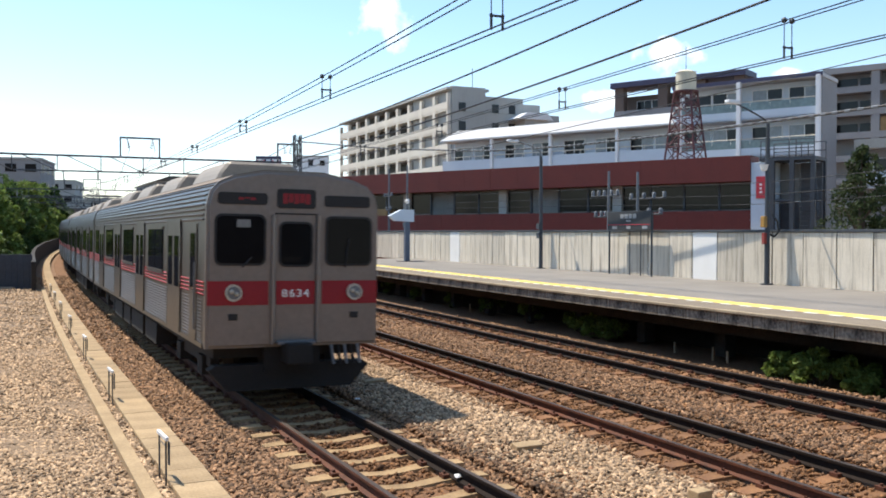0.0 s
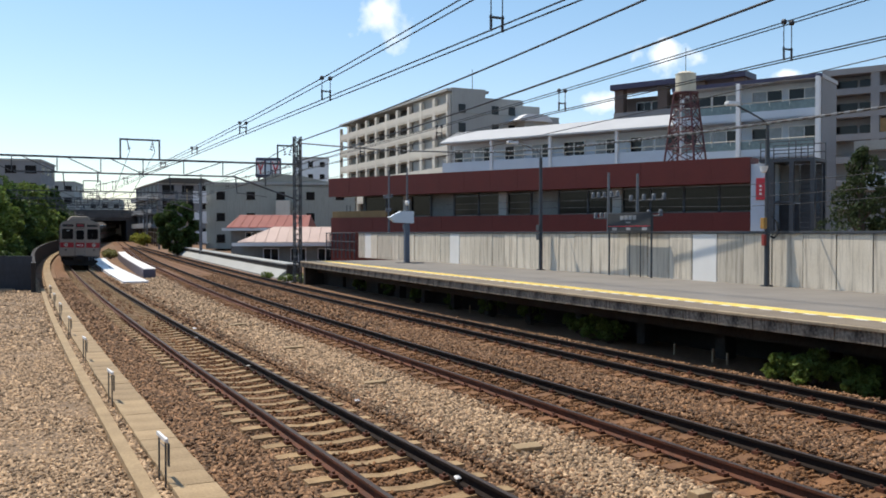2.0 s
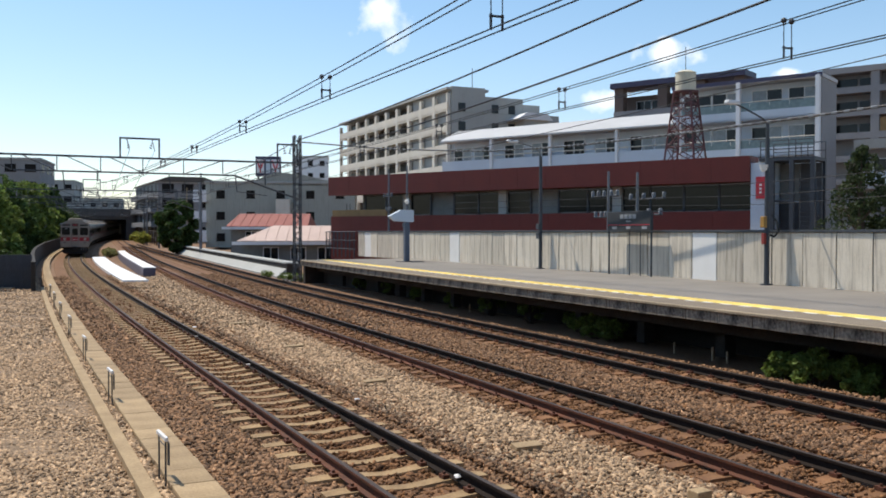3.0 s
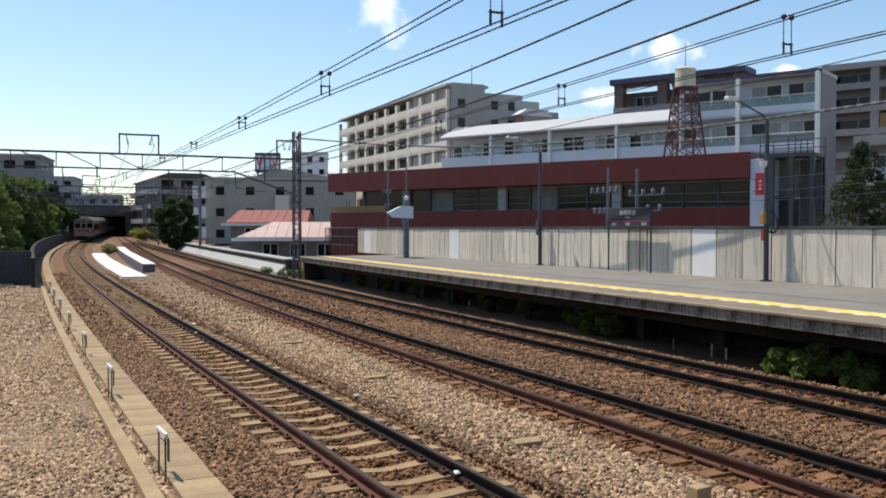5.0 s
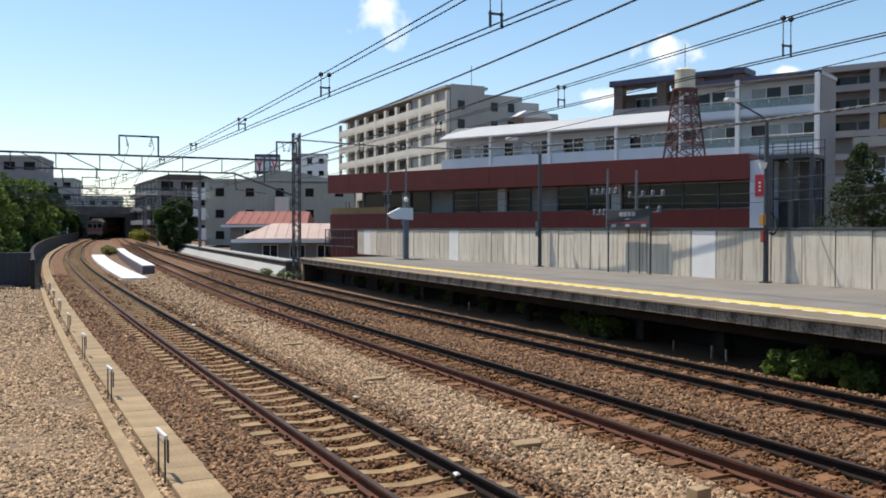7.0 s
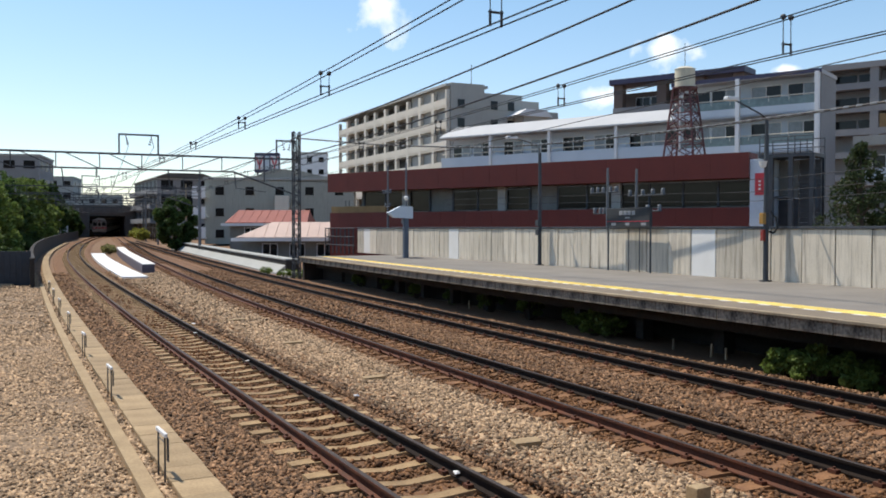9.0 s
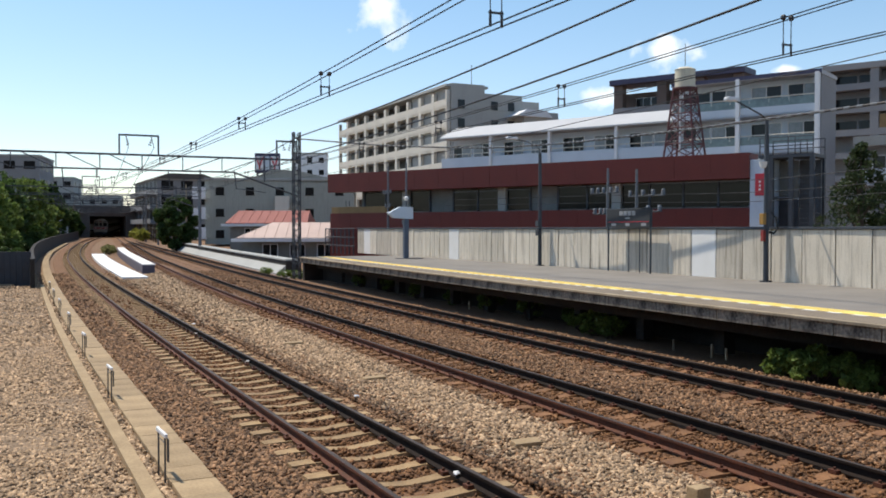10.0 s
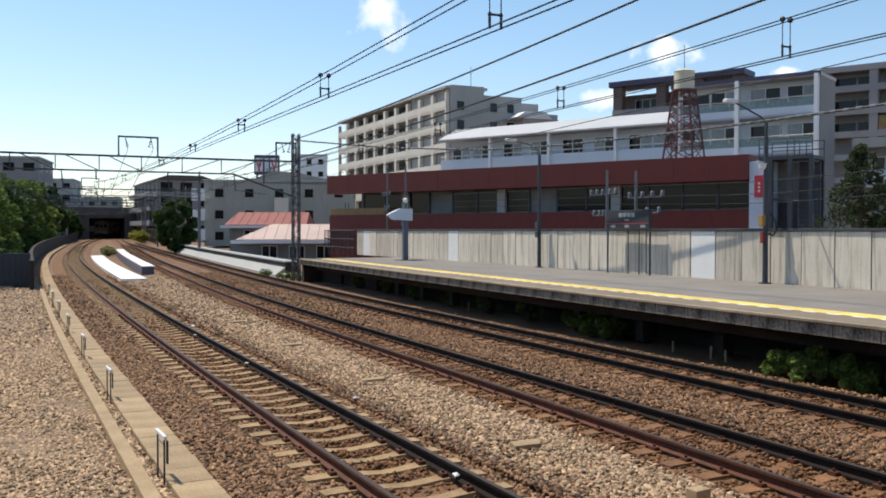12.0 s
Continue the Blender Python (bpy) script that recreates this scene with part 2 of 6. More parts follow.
ROOFGREY = mat("train_roof_coating", (0.2, 0.155, 0.115), (0.14, 0.108, 0.08), 0.85, 0, 1.2, 20, 0.1, 0.004)
ACGREY = mat("cooler_housing", (0.33, 0.285, 0.235), (0.26, 0.225, 0.185), 0.6, 0.3, 1.2, 20, 0.05, 0.003)
UNDER = mat("underframe_grime", (0.018, 0.016, 0.015), (0.01, 0.009, 0.008), 0.85, 0.1, 2, 20, 0.2, 0.005)
TRAINGLASS = glass("train_window_glass", (0.008, 0.008, 0.009), 0.04)
TRAINGLASS.node_tree.nodes["Principled BSDF"].inputs["IOR"].default_value = 1.28
LAMPGLASS = mat("lamp_lens", (0.6, 0.55, 0.44), (0.32, 0.29, 0.23), 0.4, 0.0, 5, 40, 0.1, 0.002)
LETTER = mat("white_lettering", (0.75, 0.74, 0.72), (0.68, 0.67, 0.65), 0.6, 0, 4, 40, 0)
LEDRED = glow("red_led_text", (0.2, 0.006, 0.012), 0.05)

# ---- mesh helpers ----
UV = pose(0, 0, 0, 0, 0, 25)  # local x across the tracks, y along them


def box(bm, x0, x1, y0, y1, z0, z1, m=None, bevel=0.0):
    r = bmesh.ops.create_cube(bm, size=1, matrix=(m or Matrix()) @ Matrix.LocRotScale(((x0 + x1) / 2, (y0 + y1) / 2, (z0 + z1) / 2), None, (abs(x1 - x0), abs(y1 - y0), abs(z1 - z0))))
    if bevel:
        edges = list({e for v in r["verts"] for e in v.link_edges})
        bmesh.ops.bevel(bm, geom=edges, offset=bevel, segments=2, affect="EDGES", profile=0.6)
    return r["verts"]


def rod(bm, a, b, r, n=8, r2=None):
    a, b = Vector(a), Vector(b)
    d = b - a
    m = Matrix.Translation((a + b) / 2) @ d.to_track_quat("Z", "Y").to_matrix().to_4x4()
    bmesh.ops.create_cone(bm, cap_ends=True, segments=n, radius1=r, radius2=r if r2 is None else r2, depth=d.length, matrix=m)


def ball(bm, c, r, n=10, sz=1.0):
    bmesh.ops.create_uvsphere(bm, u_segments=n, v_segments=max(5, n // 2 + 1), radius=r, matrix=Matrix.Translation(c) @ Matrix.Diagonal((1, 1, sz, 1)))


def prism(bm, poly, y0, y1):
    """A solid whose (x, z) outline is poly, from y0 to y1."""
    a = [bm.verts.new((x, y0, z)) for x, z in poly]
    b = [bm.verts.new((x, y1, z)) for x, z in poly]
    n = len(poly)
    for i in range(n):
        j = (i + 1) % n
        bm.faces.new((a[i], a[j], b[j], b[i]))
    bm.faces.new(a[::-1])
    bm.faces.new(b)
    bmesh.ops.recalc_face_normals(bm, faces=bm.faces)


def sweep(bm, poly, path):
    """A solid whose (across, up) outline poly follows path: rows of (point, across direction)."""
    rings = [[bm.verts.new(Vector(p) + Vector(n) * x + Vector((0, 0, z))) for x, z in poly] for p, n in path]
    k = len(poly)
    for r0, r1 in zip(rings, rings[1:]):
        for i in range(k):
            bm.faces.new((r0[i], r0[(i + 1) % k], r1[(i + 1) % k], r1[i]))
    bm.faces.new(rings[0][::-1])
    bm.faces.new(rings[-1])
    bmesh.ops.recalc_face_normals(bm, faces=bm.faces)


def to_mesh(name, bm, material, smooth=False):
    me = bpy.data.meshes.new(name)
    bm.to_mesh(me)
    bm.free()
    me.materials.append(material)
    if smooth:
        me.polygons.foreach_set("use_smooth", [True] * len(me.polygons))
    return me


def part(name, bm, material, parent, label="", m=None, smooth=False):
    """One mesh object under a thing or part; bm may also be a finished mesh."""
    ob = new(name, bm if isinstance(bm, bpy.types.Mesh) else to_mesh(name, bm, material, smooth))
    ob.parent = parent
    if m is not None:
        ob.matrix_basis = m
    return tagged(ob, label)


def thing(name, m, label, category, group="", kind=""):
    ob = new(name)
    ob.empty_display_size = 0.3
    ob.matrix_basis = m
    return tagged(ob, label, category, group, kind)


def solid(name, bm, material, m, label, category, group="", kind="", smooth=False):
    ob = new(name, to_mesh(name, bm, material, smooth))
    ob.matrix_basis = m
    return tagged(ob, label, category, group, kind)


def B():
    return bmesh.new()


# ---- plan: u across, v along the line ----


def smooth_line(knots):
    vs = np.arange(-80, 620.5, 1.0)
    us = np.interp(vs, [k[0] for k in knots], [k[1] for k in knots])
    ker = np.exp(-0.5 * (np.arange(-24, 25) / 7.0) ** 2)
    ker /= ker.sum()
    pad = np.concatenate([us[0] + (us[0] - us[1:25][::-1]), us, us[-1] + (us[-1] - us[-25:-1][::-1])])
    us = np.convolve(pad, ker, "valid")
    return lambda v: float(np.interp(v, vs, us))


track_a = smooth_line(((-80, 6.2), (0, 4.15), (10, 3.93), (20, 3.70), (35, 3.57), (50, 3.60), (66, 3.72), (87, 4.2), (112, 5.5), (147, 8.25), (175, 11.2), (204, 15.0), (620, 66)))
track_b = smooth_line(((-80, 8.3), (0, 8.1), (10, 8.12), (20, 8.06), (30, 8.12), (40, 8.42), (50, 8.9), (62, 9.5), (90, 10.85), (120, 13.0), (150, 15.0), (175, 16.7), (204, 18.8), (620, 68)))
track_c = smooth_line(((-80, 12.3), (0, 11.8), (12, 11.68), (22, 11.75), (40, 12.05), (68, 13.3), (100, 14.6), (135, 16.0), (165, 17.0), (620, 68)))


def zg(v):
    """The line climbs gently past the station."""
    return 1.2 * (max(0.0, min(v, 300) - 50) / 170) ** 1.5


def edge_u(v):
    return 12.93 + 0.00055 * v * v


def at(u, v, z=0.0):
    return UV @ Vector((u, v, z))


def place(u, v, z=0.0, rz=0.0):
    return UV @ pose(u, v, z, 0, 0, rz)


def line_path(fn, v0, v1, step, z=0.0, off=0.0):
    out = []
    n = max(1, round((v1 - v0) / step))
    for i in range(n + 1):
        v = v0 + (v1 - v0) * i / n
        s = (fn(v + 0.5) - fn(v - 0.5))
        nrm = Vector((1, -s, 0)).normalized()
        out.append((Vector((fn(v), v, zg(v) + z)) + nrm * off, nrm))
    return out

# ---- ground ----


def ground():
    us = [-900, -300, -120, -60, -30, -15, -8, -4, 0, 2, 5, 9, 13, 17, 22, 30, 45, 70, 120, 300, 900]
    vs = list(range(-60, 120, 6)) + list(range(120, 330, 15)) + [400, 600, 1000, 2000]
    me = bpy.data.meshes.new("ground")
    verts = [(u, v, zg(v) - 0.24) for v in vs for u in us]
    k = len(us)
    me.from_pydata(verts, [], [(j * k + i, j * k + i + 1, (j + 1) * k + i + 1, (j + 1) * k + i) for j in range(len(vs) - 1) for i in range(k - 1)])
    me.materials.append(EARTH)
    ob = new("ground", me)
    ob.matrix_basis = UV
    tagged(ob, "brown stony earth under and beside the railway tracks", "ground", kind="structure")


ground()

GRAVEL = mat("packed_gravel", (0.3, 0.21, 0.13), (0.12, 0.08, 0.048), 0.95, 0, 2.5, 26, 1.0, 0.05)


RUSTGRAVEL = mat("rust_stained_gravel", (0.24, 0.122, 0.055), (0.1, 0.048, 0.022), 0.95, 0, 2.5, 26, 1.0, 0.05)


def ballast_bed():
    for fn, v0, v1, half, z, mt in ((track_a, -30, 300, 1.7, -0.205, RUSTGRAVEL), (track_b, -30, 300, 1.6, -0.19, RUSTGRAVEL), (track_c, -30, 150, 1.6, -0.194, RUSTGRAVEL)):
        bm = B()
        sweep(bm, [(-half, z), (half, z), (half + 0.3, z - 0.2), (-half - 0.3, z - 0.2)], line_path(fn, v0, v1, 4))
        solid("ballast_bed", bm, mt, UV, "rust-brown gravel bed packed under a railway track", "gravel", kind="stuff")


ballast_bed()


def left_gravel():
    bm = B()
    box(bm, -30, 1.15, -20, 47, -0.3, -0.13)
    solid("gravel_yard", bm, GRAVEL, UV, "flat yard of pale crushed stone beside the cable trough", "gravel", kind="structure")


left_gravel()

# ---- tracks ----
HEAD = [(-0.033, 0), (0.033, 0), (0.033, -0.03), (0.009, -0.045), (0.009, -0.115), (0.06, -0.135), (0.06, -0.147), (-0.06, -0.147), (-0.06, -0.135), (-0.009, -0.115), (-0.009, -0.045), (-0.033, -0.03)]


def sleeper_mesh(worn):
    bm = B()
    xs = (-1.0, -0.78, -0.5, -0.2, 0.0, 0.2, 0.5, 0.78, 1.0)
    top = (-0.156, -0.146, -0.148, -0.178, -0.192, -0.178, -0.148, -0.146, -0.156)
    w = (0.10, 0.115, 0.11, 0.095, 0.09, 0.095, 0.11, 0.115, 0.10)
    rows = [[bm.verts.new((x, sx * ww, z)) for sx, z in ((-1.15, -0.3), (-1, t), (1, t), (1.15, -0.3))] for x, t, ww in zip(xs, top, w)]
    for a, b in zip(rows, rows[1:]):
        for i in range(3):
            bm.faces.new((a[i], a[i + 1], b[i + 1], b[i]))
    bm.faces.new(rows[0][::-1])
    bm.faces.new(rows[-1])
    bmesh.ops.recalc_face_normals(bm, faces=bm.faces)
    return to_mesh("sleeper", bm, OLDSLEEPER if worn else SLEEPER)


def fastening_mesh():
    bm = B()
    for s in (-1, 1):
        for o in (-0.1, 0.1):
            box(bm, s * 0.5665 + o - 0.04, s * 0.5665 + o + 0.04, -0.06, 0.06, -0.15, -0.105)
            rod(bm, (s * 0.5665 + o, 0, -0.13), (s * 0.5665 + o, 0, -0.075), 0.018, 6)
    return to_mesh("rail_fastening", bm, RAIL)


def track(name, fn, v0, v1, worn, label, rails):
    t = thing(name, UV, label, "railway track", "parallel railway tracks", "structure")
    for s in (-1, 1):
        bm = B()
        sweep(bm, HEAD, line_path(fn, v0, v1, 2.0, 0, s * 0.5665))
        steel = rails[0] if s < 0 else rails[1]
        rail = part("rail", bm, steel, t, "rust-brown rail" if steel is RAIL else "rail blackened with grease")
        bm = B()
        sweep(bm, [(-0.026, 0.003), (0.026, 0.003), (0.03, -0.004), (-0.03, -0.004)], line_path(fn, v0, v1, 2.0, 0, s * 0.5665))
        part("running_surface", bm, RAILTOP, rail, "polished steel rail head")
    sm, fm = sleeper_mesh(worn), fastening_mesh()
    v = v0 + 1
    rest = B()
    while v < min(v1, 150):
        sl = (fn(v + 0.5) - fn(v - 0.5))
        m = pose(fn(v), v, zg(v) - (0.004 if worn else 0), 0, 0, math.degrees(math.atan(-sl)))
        if 4 < v < 75:
            ob = part("sleeper", sm, None, t, "", m)
            if v < 32:
                part("rail_fastening", fm, None, ob)
        else:
            box(rest, -1, 1, -0.11, 0.11, -0.3, -0.155, m)
        v += 0.62
    tagged(part("far_sleepers", rest, OLDSLEEPER if worn else SLEEPER, t), kind="stuff")


track("track_1", track_a, -30, 300, False, "railway track with rusty rails on pale concrete sleepers", (RAIL, GREASERAIL))
track("track_2", track_b, -30, 300, True, "railway track with rust-brown rails and stained sleepers", (RAIL, GREASERAIL))
track("track_3", track_c, -30, 160, True, "rusty railway track running beside the station platform", (GREASERAIL, GREASERAIL))


def stones(name, count, region, size, material, label, seed):
    """Loose crushed stones: jittered blocks strewn where region() says they lie."""
    rng = np.random.default_rng(seed)
    u, v, z = region(rng, count)
    n = len(u)
    cube = np.array([[x, y, zz] for zz in (-1, 1) for y in (-1, 1) for x in (-1, 1)], float)
    tri = np.array([[0, 2, 3, 1], [4, 5, 7, 6], [0, 1, 5, 4], [2, 6, 7, 3], [0, 4, 6, 2], [1, 3, 7, 5]])
    turn, tip, lean = rng.uniform(0, math.pi, n), rng.normal(0, 0.26, n), rng.normal(0, 0.26, n)
    q = np.stack([np.cos(turn), tip, lean, np.sin(turn)], 1)
    q /= np.linalg.norm(q, axis=1)[:, None]
    w, x, y, zq = q.T
    rot = np.stack([1 - 2 * (y * y + zq * zq), 2 * (x * y - zq * w), 2 * (x * zq + y * w), 2 * (x * y + zq * w), 1 - 2 * (x * x + zq * zq), 2 * (y * zq - x * w),
                    2 * (x * zq - y * w), 2 * (y * zq + x * w), 1 - 2 * (x * x + y * y)], 1).reshape(n, 3, 3)
    s = size * rng.uniform(0.55, 1.25, n) * 0.5
    pts = cube[None] * rng.uniform(0.4, 1.0, (n, 8, 3)) * np.array([1.45, 0.9, 0.55]) * s[:, None, None]
    pts = np.einsum("nij,nkj->nki", rot, pts) + np.stack([u, v, z], 1)[:, None]
    me = bpy.data.meshes.new(name)
    me.vertices.add(n * 8)
    me.vertices.foreach_set("co", pts.ravel())
    loops = (tri[None] + 8 * np.arange(n)[:, None, None]).ravel()
    me.loops.add(len(loops))
    me.loops.foreach_set("vertex_index", loops.astype(np.int32))
    me.polygons.add(n * 6)
    me.polygons.foreach_set("loop_start", np.arange(0, n * 24, 4, dtype=np.int32))
    me.update(calc_edges=True)
    me.materials.append(material)
    ob = new(name, me)
    ob.matrix_basis = UV
    return tagged(ob, label, "gravel", kind="stuff")


LINE_V = np.arange(-10, 130, 1.0)
LINE_A, LINE_B, LINE_C = (np.array([f(v) for v in LINE_V]) for f in (track_a, track_b, track_c))


def strew(v0, v1, power, keep):
    """Stones over the strip from v0 to v1, thinning with distance, away from rails, sleepers and troughs."""
    def region(rng, count):
        v = v0 + (v1 - v0) * rng.uniform(0, 1, count) ** power
        u = rng.uniform(-3.4, 13.3, count)
        a, b, c = (np.interp(v, LINE_V, x) for x in (LINE_A, LINE_B, LINE_C))
        z = np.full(count, -0.135) + 0.02 * np.sin(u * 2.1 + 0.6 * v) * np.sin(v * 1.3) + rng.uniform(-0.025, 0.012, count)
        ok = (u > -0.06 * v - 0.6) & (u < 1.15 * v + 1.5) & (u < 13.1)
        ok &= ~((u > a - 2.84) & (u < a - 2.63)) & ~((u > a - 2.5) & (u < a - 2.03))
        z = np.where((u > a - 2.63) & (u < a - 2.5), z + 0.055, z)
        for x in (a, b, c):
            for s in (-1, 1):
                ok &= np.abs(u - x - s * 0.5665) > 0.09
        phase = np.abs(((v + 29) / 0.62) % 1.0)
        on = np.minimum(phase, 1 - phase) < 0.2
        ok &= ~((np.abs(u - a) < 1.02) & on)
        z = np.where((np.abs(u - a) < 1.15), z - 0.055, z)
        near_old = (np.abs(u - b) < 1.15) | (np.abs(u - c) < 1.15) | ((np.abs(u - a) < 0.55))
        for x in (b, c):
            ok &= ~((np.abs(u - x) < 0.95) & on & (rng.uniform(0, 1, count) < 0.75))
        z = np.where(near_old & (np.abs(u - a) > 1), z - 0.035, z)
        pale = (u < a - 2.4) | ((u > a + 1.25 + 1.0 * rng.uniform(0, 1, count) ** 2) & (u < b - 1.0 - 0.5 * rng.uniform(0, 1, count)))
        between = (u > b + 1.0) & (rng.uniform(0, 1, count) < 0.35)
        ok &= (near_old | between) if keep == "rusty" else (pale & ~near_old if keep == "pale" else ~(near_old | between | pale))
        return u[ok], v[ok], z[ok]
    return region


stones("pale_ballast", 290000, strew(5.5, 24, 1.15, "pale"), 0.064, PALESTONE, "pale crushed stones of the yard and between the tracks", 5)
stones("far_pale_ballast", 75000, strew(24, 62, 1.4, "pale"), 0.09, PALESTONE, "pale crushed stones farther along the line", 6)
stones("loose_ballast", 230000, strew(5.5, 24, 1.15, "grey"), 0.062, STONE, "loose crushed grey-brown ballast stones around the tracks", 1)
stones("rusty_ballast", 110000, strew(5.5, 24, 1.15, "rusty"), 0.056, RUSTSTONE, "rust-stained ballast stones between the rails", 2)
stones("far_ballast", 55000, strew(24, 62, 1.4, "grey"), 0.095, STONE, "loose brown ballast stones farther along the line", 3)
stones("far_rusty_ballast", 26000, strew(24, 62, 1.4, "rusty"), 0.085, RUSTSTONE, "rust-brown ballast between the farther rails", 4)

# ---- platform ----
PV0, PV1 = -25, 50


def wall_path(fn, v0, v1, step, z=0.0):
    out = []
    n = max(1, round((v1 - v0) / step))
    for i in range(n + 1):
        v = v0 + (v1 - v0) * i / n
        s = fn(v + 0.5) - fn(v - 0.5)
        out.append((Vector((fn(v), v, z)), Vector((1, -s, 0)).normalized()))
    return out


def platform():
    t = thing("platform", UV, "raised concrete station platform with asphalt deck and yellow warning line", "platform", kind="structure")
    def strip(name, f0, f1, z0, z1, material, label, v0=PV0, v1=PV1):
        bm = B()
        n = 40
        ring = []
        for i in range(n + 1):
            v = v0 + (v1 - v0) * i / n
            a, b = f0(v), f1(v)
            ring.append([bm.verts.new(c) for c in ((a, v, z0), (a, v, z1), (b, v, z1), (b, v, z0))])
        for r0, r1 in zip(ring, ring[1:]):
            for i in range(4):
                bm.faces.new((r0[i], r0[(i + 1) % 4], r1[(i + 1) % 4], r1[i]))
        bm.faces.new(ring[0])
        bm.faces.new(ring[-1][::-1])
        bmesh.ops.recalc_face_normals(bm, faces=bm.faces)
        return part(name, bm, material, t, label)

    strip("deck", lambda v: edge_u(v) + 1.6, lambda v: 20.9, 0.82, 1.1, DECK, "grey asphalt deck")
    strip("edge_paving", lambda v: edge_u(v) + 0.03, lambda v: edge_u(v) + 1.04, 0.84, 1.104, EDGEDECK, "pale paved edge strip")
    strip("shadow_joint", lambda v: edge_u(v) + 1.04, lambda v: edge_u(v) + 1.6, 0.84, 1.097, DECK, "bedding under the tactile blocks")
    strip("soffit_beam", lambda v: edge_u(v) + 0.9, lambda v: edge_u(v) + 1.3, 0.45, 0.83, DARKCON, "supporting beam with under-deck shade painted in")
    bm = B()
    box(bm, -0.27, 0.27, -0.29, 0.29, 0, 0.008)
    for i in range(6):
        for j in range(8):
            box(bm, -0.2 + i * 0.08 - 0.014, -0.2 + i * 0.08 + 0.014, -0.25 + j * 0.071 - 0.014, -0.25 + j * 0.071 + 0.014, 0.007, 0.013)
    tile = to_mesh("tactile_block", bm, YELLOW)
    bm = B()
    box(bm, -0.05, 0.05, -0.15, 0.15, 0, 0.006)
    dash = to_mesh("pale_dash", bm, WALLWHITE)
    v = 2.0
    while v < PV1 - 0.4:
        part("pale_dash", dash, None, t, "", pose(edge_u(v) + 0.97, v + 0.2, 1.103))
        part("tactile_block", tile, None, t, "", pose(edge_u(v) + 1.32, v, 1.098, 0, 0, -math.degrees(math.atan(0.0011 * v))))
        v += 0.6
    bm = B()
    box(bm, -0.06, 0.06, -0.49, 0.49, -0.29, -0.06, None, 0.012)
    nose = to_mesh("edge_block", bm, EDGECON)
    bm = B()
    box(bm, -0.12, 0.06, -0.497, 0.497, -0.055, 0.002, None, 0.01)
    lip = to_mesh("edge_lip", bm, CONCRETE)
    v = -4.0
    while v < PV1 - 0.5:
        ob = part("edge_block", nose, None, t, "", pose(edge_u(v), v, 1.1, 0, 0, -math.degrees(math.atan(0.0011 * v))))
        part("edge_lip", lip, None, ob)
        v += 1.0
    # Piers and back wall carry the shade below the deck in their colour.
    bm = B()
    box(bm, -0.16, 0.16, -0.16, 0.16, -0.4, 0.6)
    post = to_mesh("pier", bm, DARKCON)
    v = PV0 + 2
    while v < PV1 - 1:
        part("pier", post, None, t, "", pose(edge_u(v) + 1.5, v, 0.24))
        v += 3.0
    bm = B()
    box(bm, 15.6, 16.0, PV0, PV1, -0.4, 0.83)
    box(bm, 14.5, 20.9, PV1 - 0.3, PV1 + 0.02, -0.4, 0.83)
    part("back_wall", bm, DARKCON, t, "retaining wall below the deck, shade painted in near-black")
    return t


platform()
WALL_U = 20.6
WV0, WV1 = 3.85, 57.9


def platform_wall():
    t = thing("wall_platform", UV, "long stained concrete panel wall along the back of the platform", "wall", kind="structure")
    bm = B()
    box(bm, 0.03, 0.2, -0.59, 0.59, 1.05, 2.68)
    box(bm, 0.0, 0.04, -0.582, 0.582, 1.06, 2.66, None, 0.008)
    plain = to_mesh("wall_panel", bm, WALLCON)
    bm = B()
    box(bm, 0.03, 0.2, -0.59, 0.59, 1.05, 2.68)
    for y0, y1 in ((-0.582, -0.006), (0.006, 0.582)):
        box(bm, 0.0, 0.04, y0, y1, 1.06, 2.66, None, 0.008)
    halved = to_mesh("wall_panel", bm, WALLCON)
    white = plain.copy()
    white.materials[0] = WALLWHITE
    v = WV0 + 0.6
    while v < WV1:
        fresh = abs(v - 23.65) < 0.59 or abs(v - 43.2) < 0.59 or abs(v - 56.4) < 0.59
        ob = part("wall_panel", white if fresh else (halved if v > 27 else plain), None, t, "freshly painted white panel" if fresh else "", pose(WALL_U + 0.008 * math.sin(v * 7.3), v, 0))
        v += 1.2
    bm = B()
    box(bm, WALL_U - 0.05, WALL_U + 0.25, WV0, WV1, 2.68, 2.76, None, 0.01)
    part("coping", bm, DARKSTEEL, t, "thin dark metal coping")
    bm = B()
    v = WV0
    while v < WV1 + 0.1:
        box(bm, WALL_U + 0.02, WALL_U + 0.05, v - 0.012, v + 0.012, 1.1, 2.68)
        v += 1.2
    part("joint_strip", bm, DARKCON, t, "dark joints between panels")


platform_wall()

# ---- buildings ----


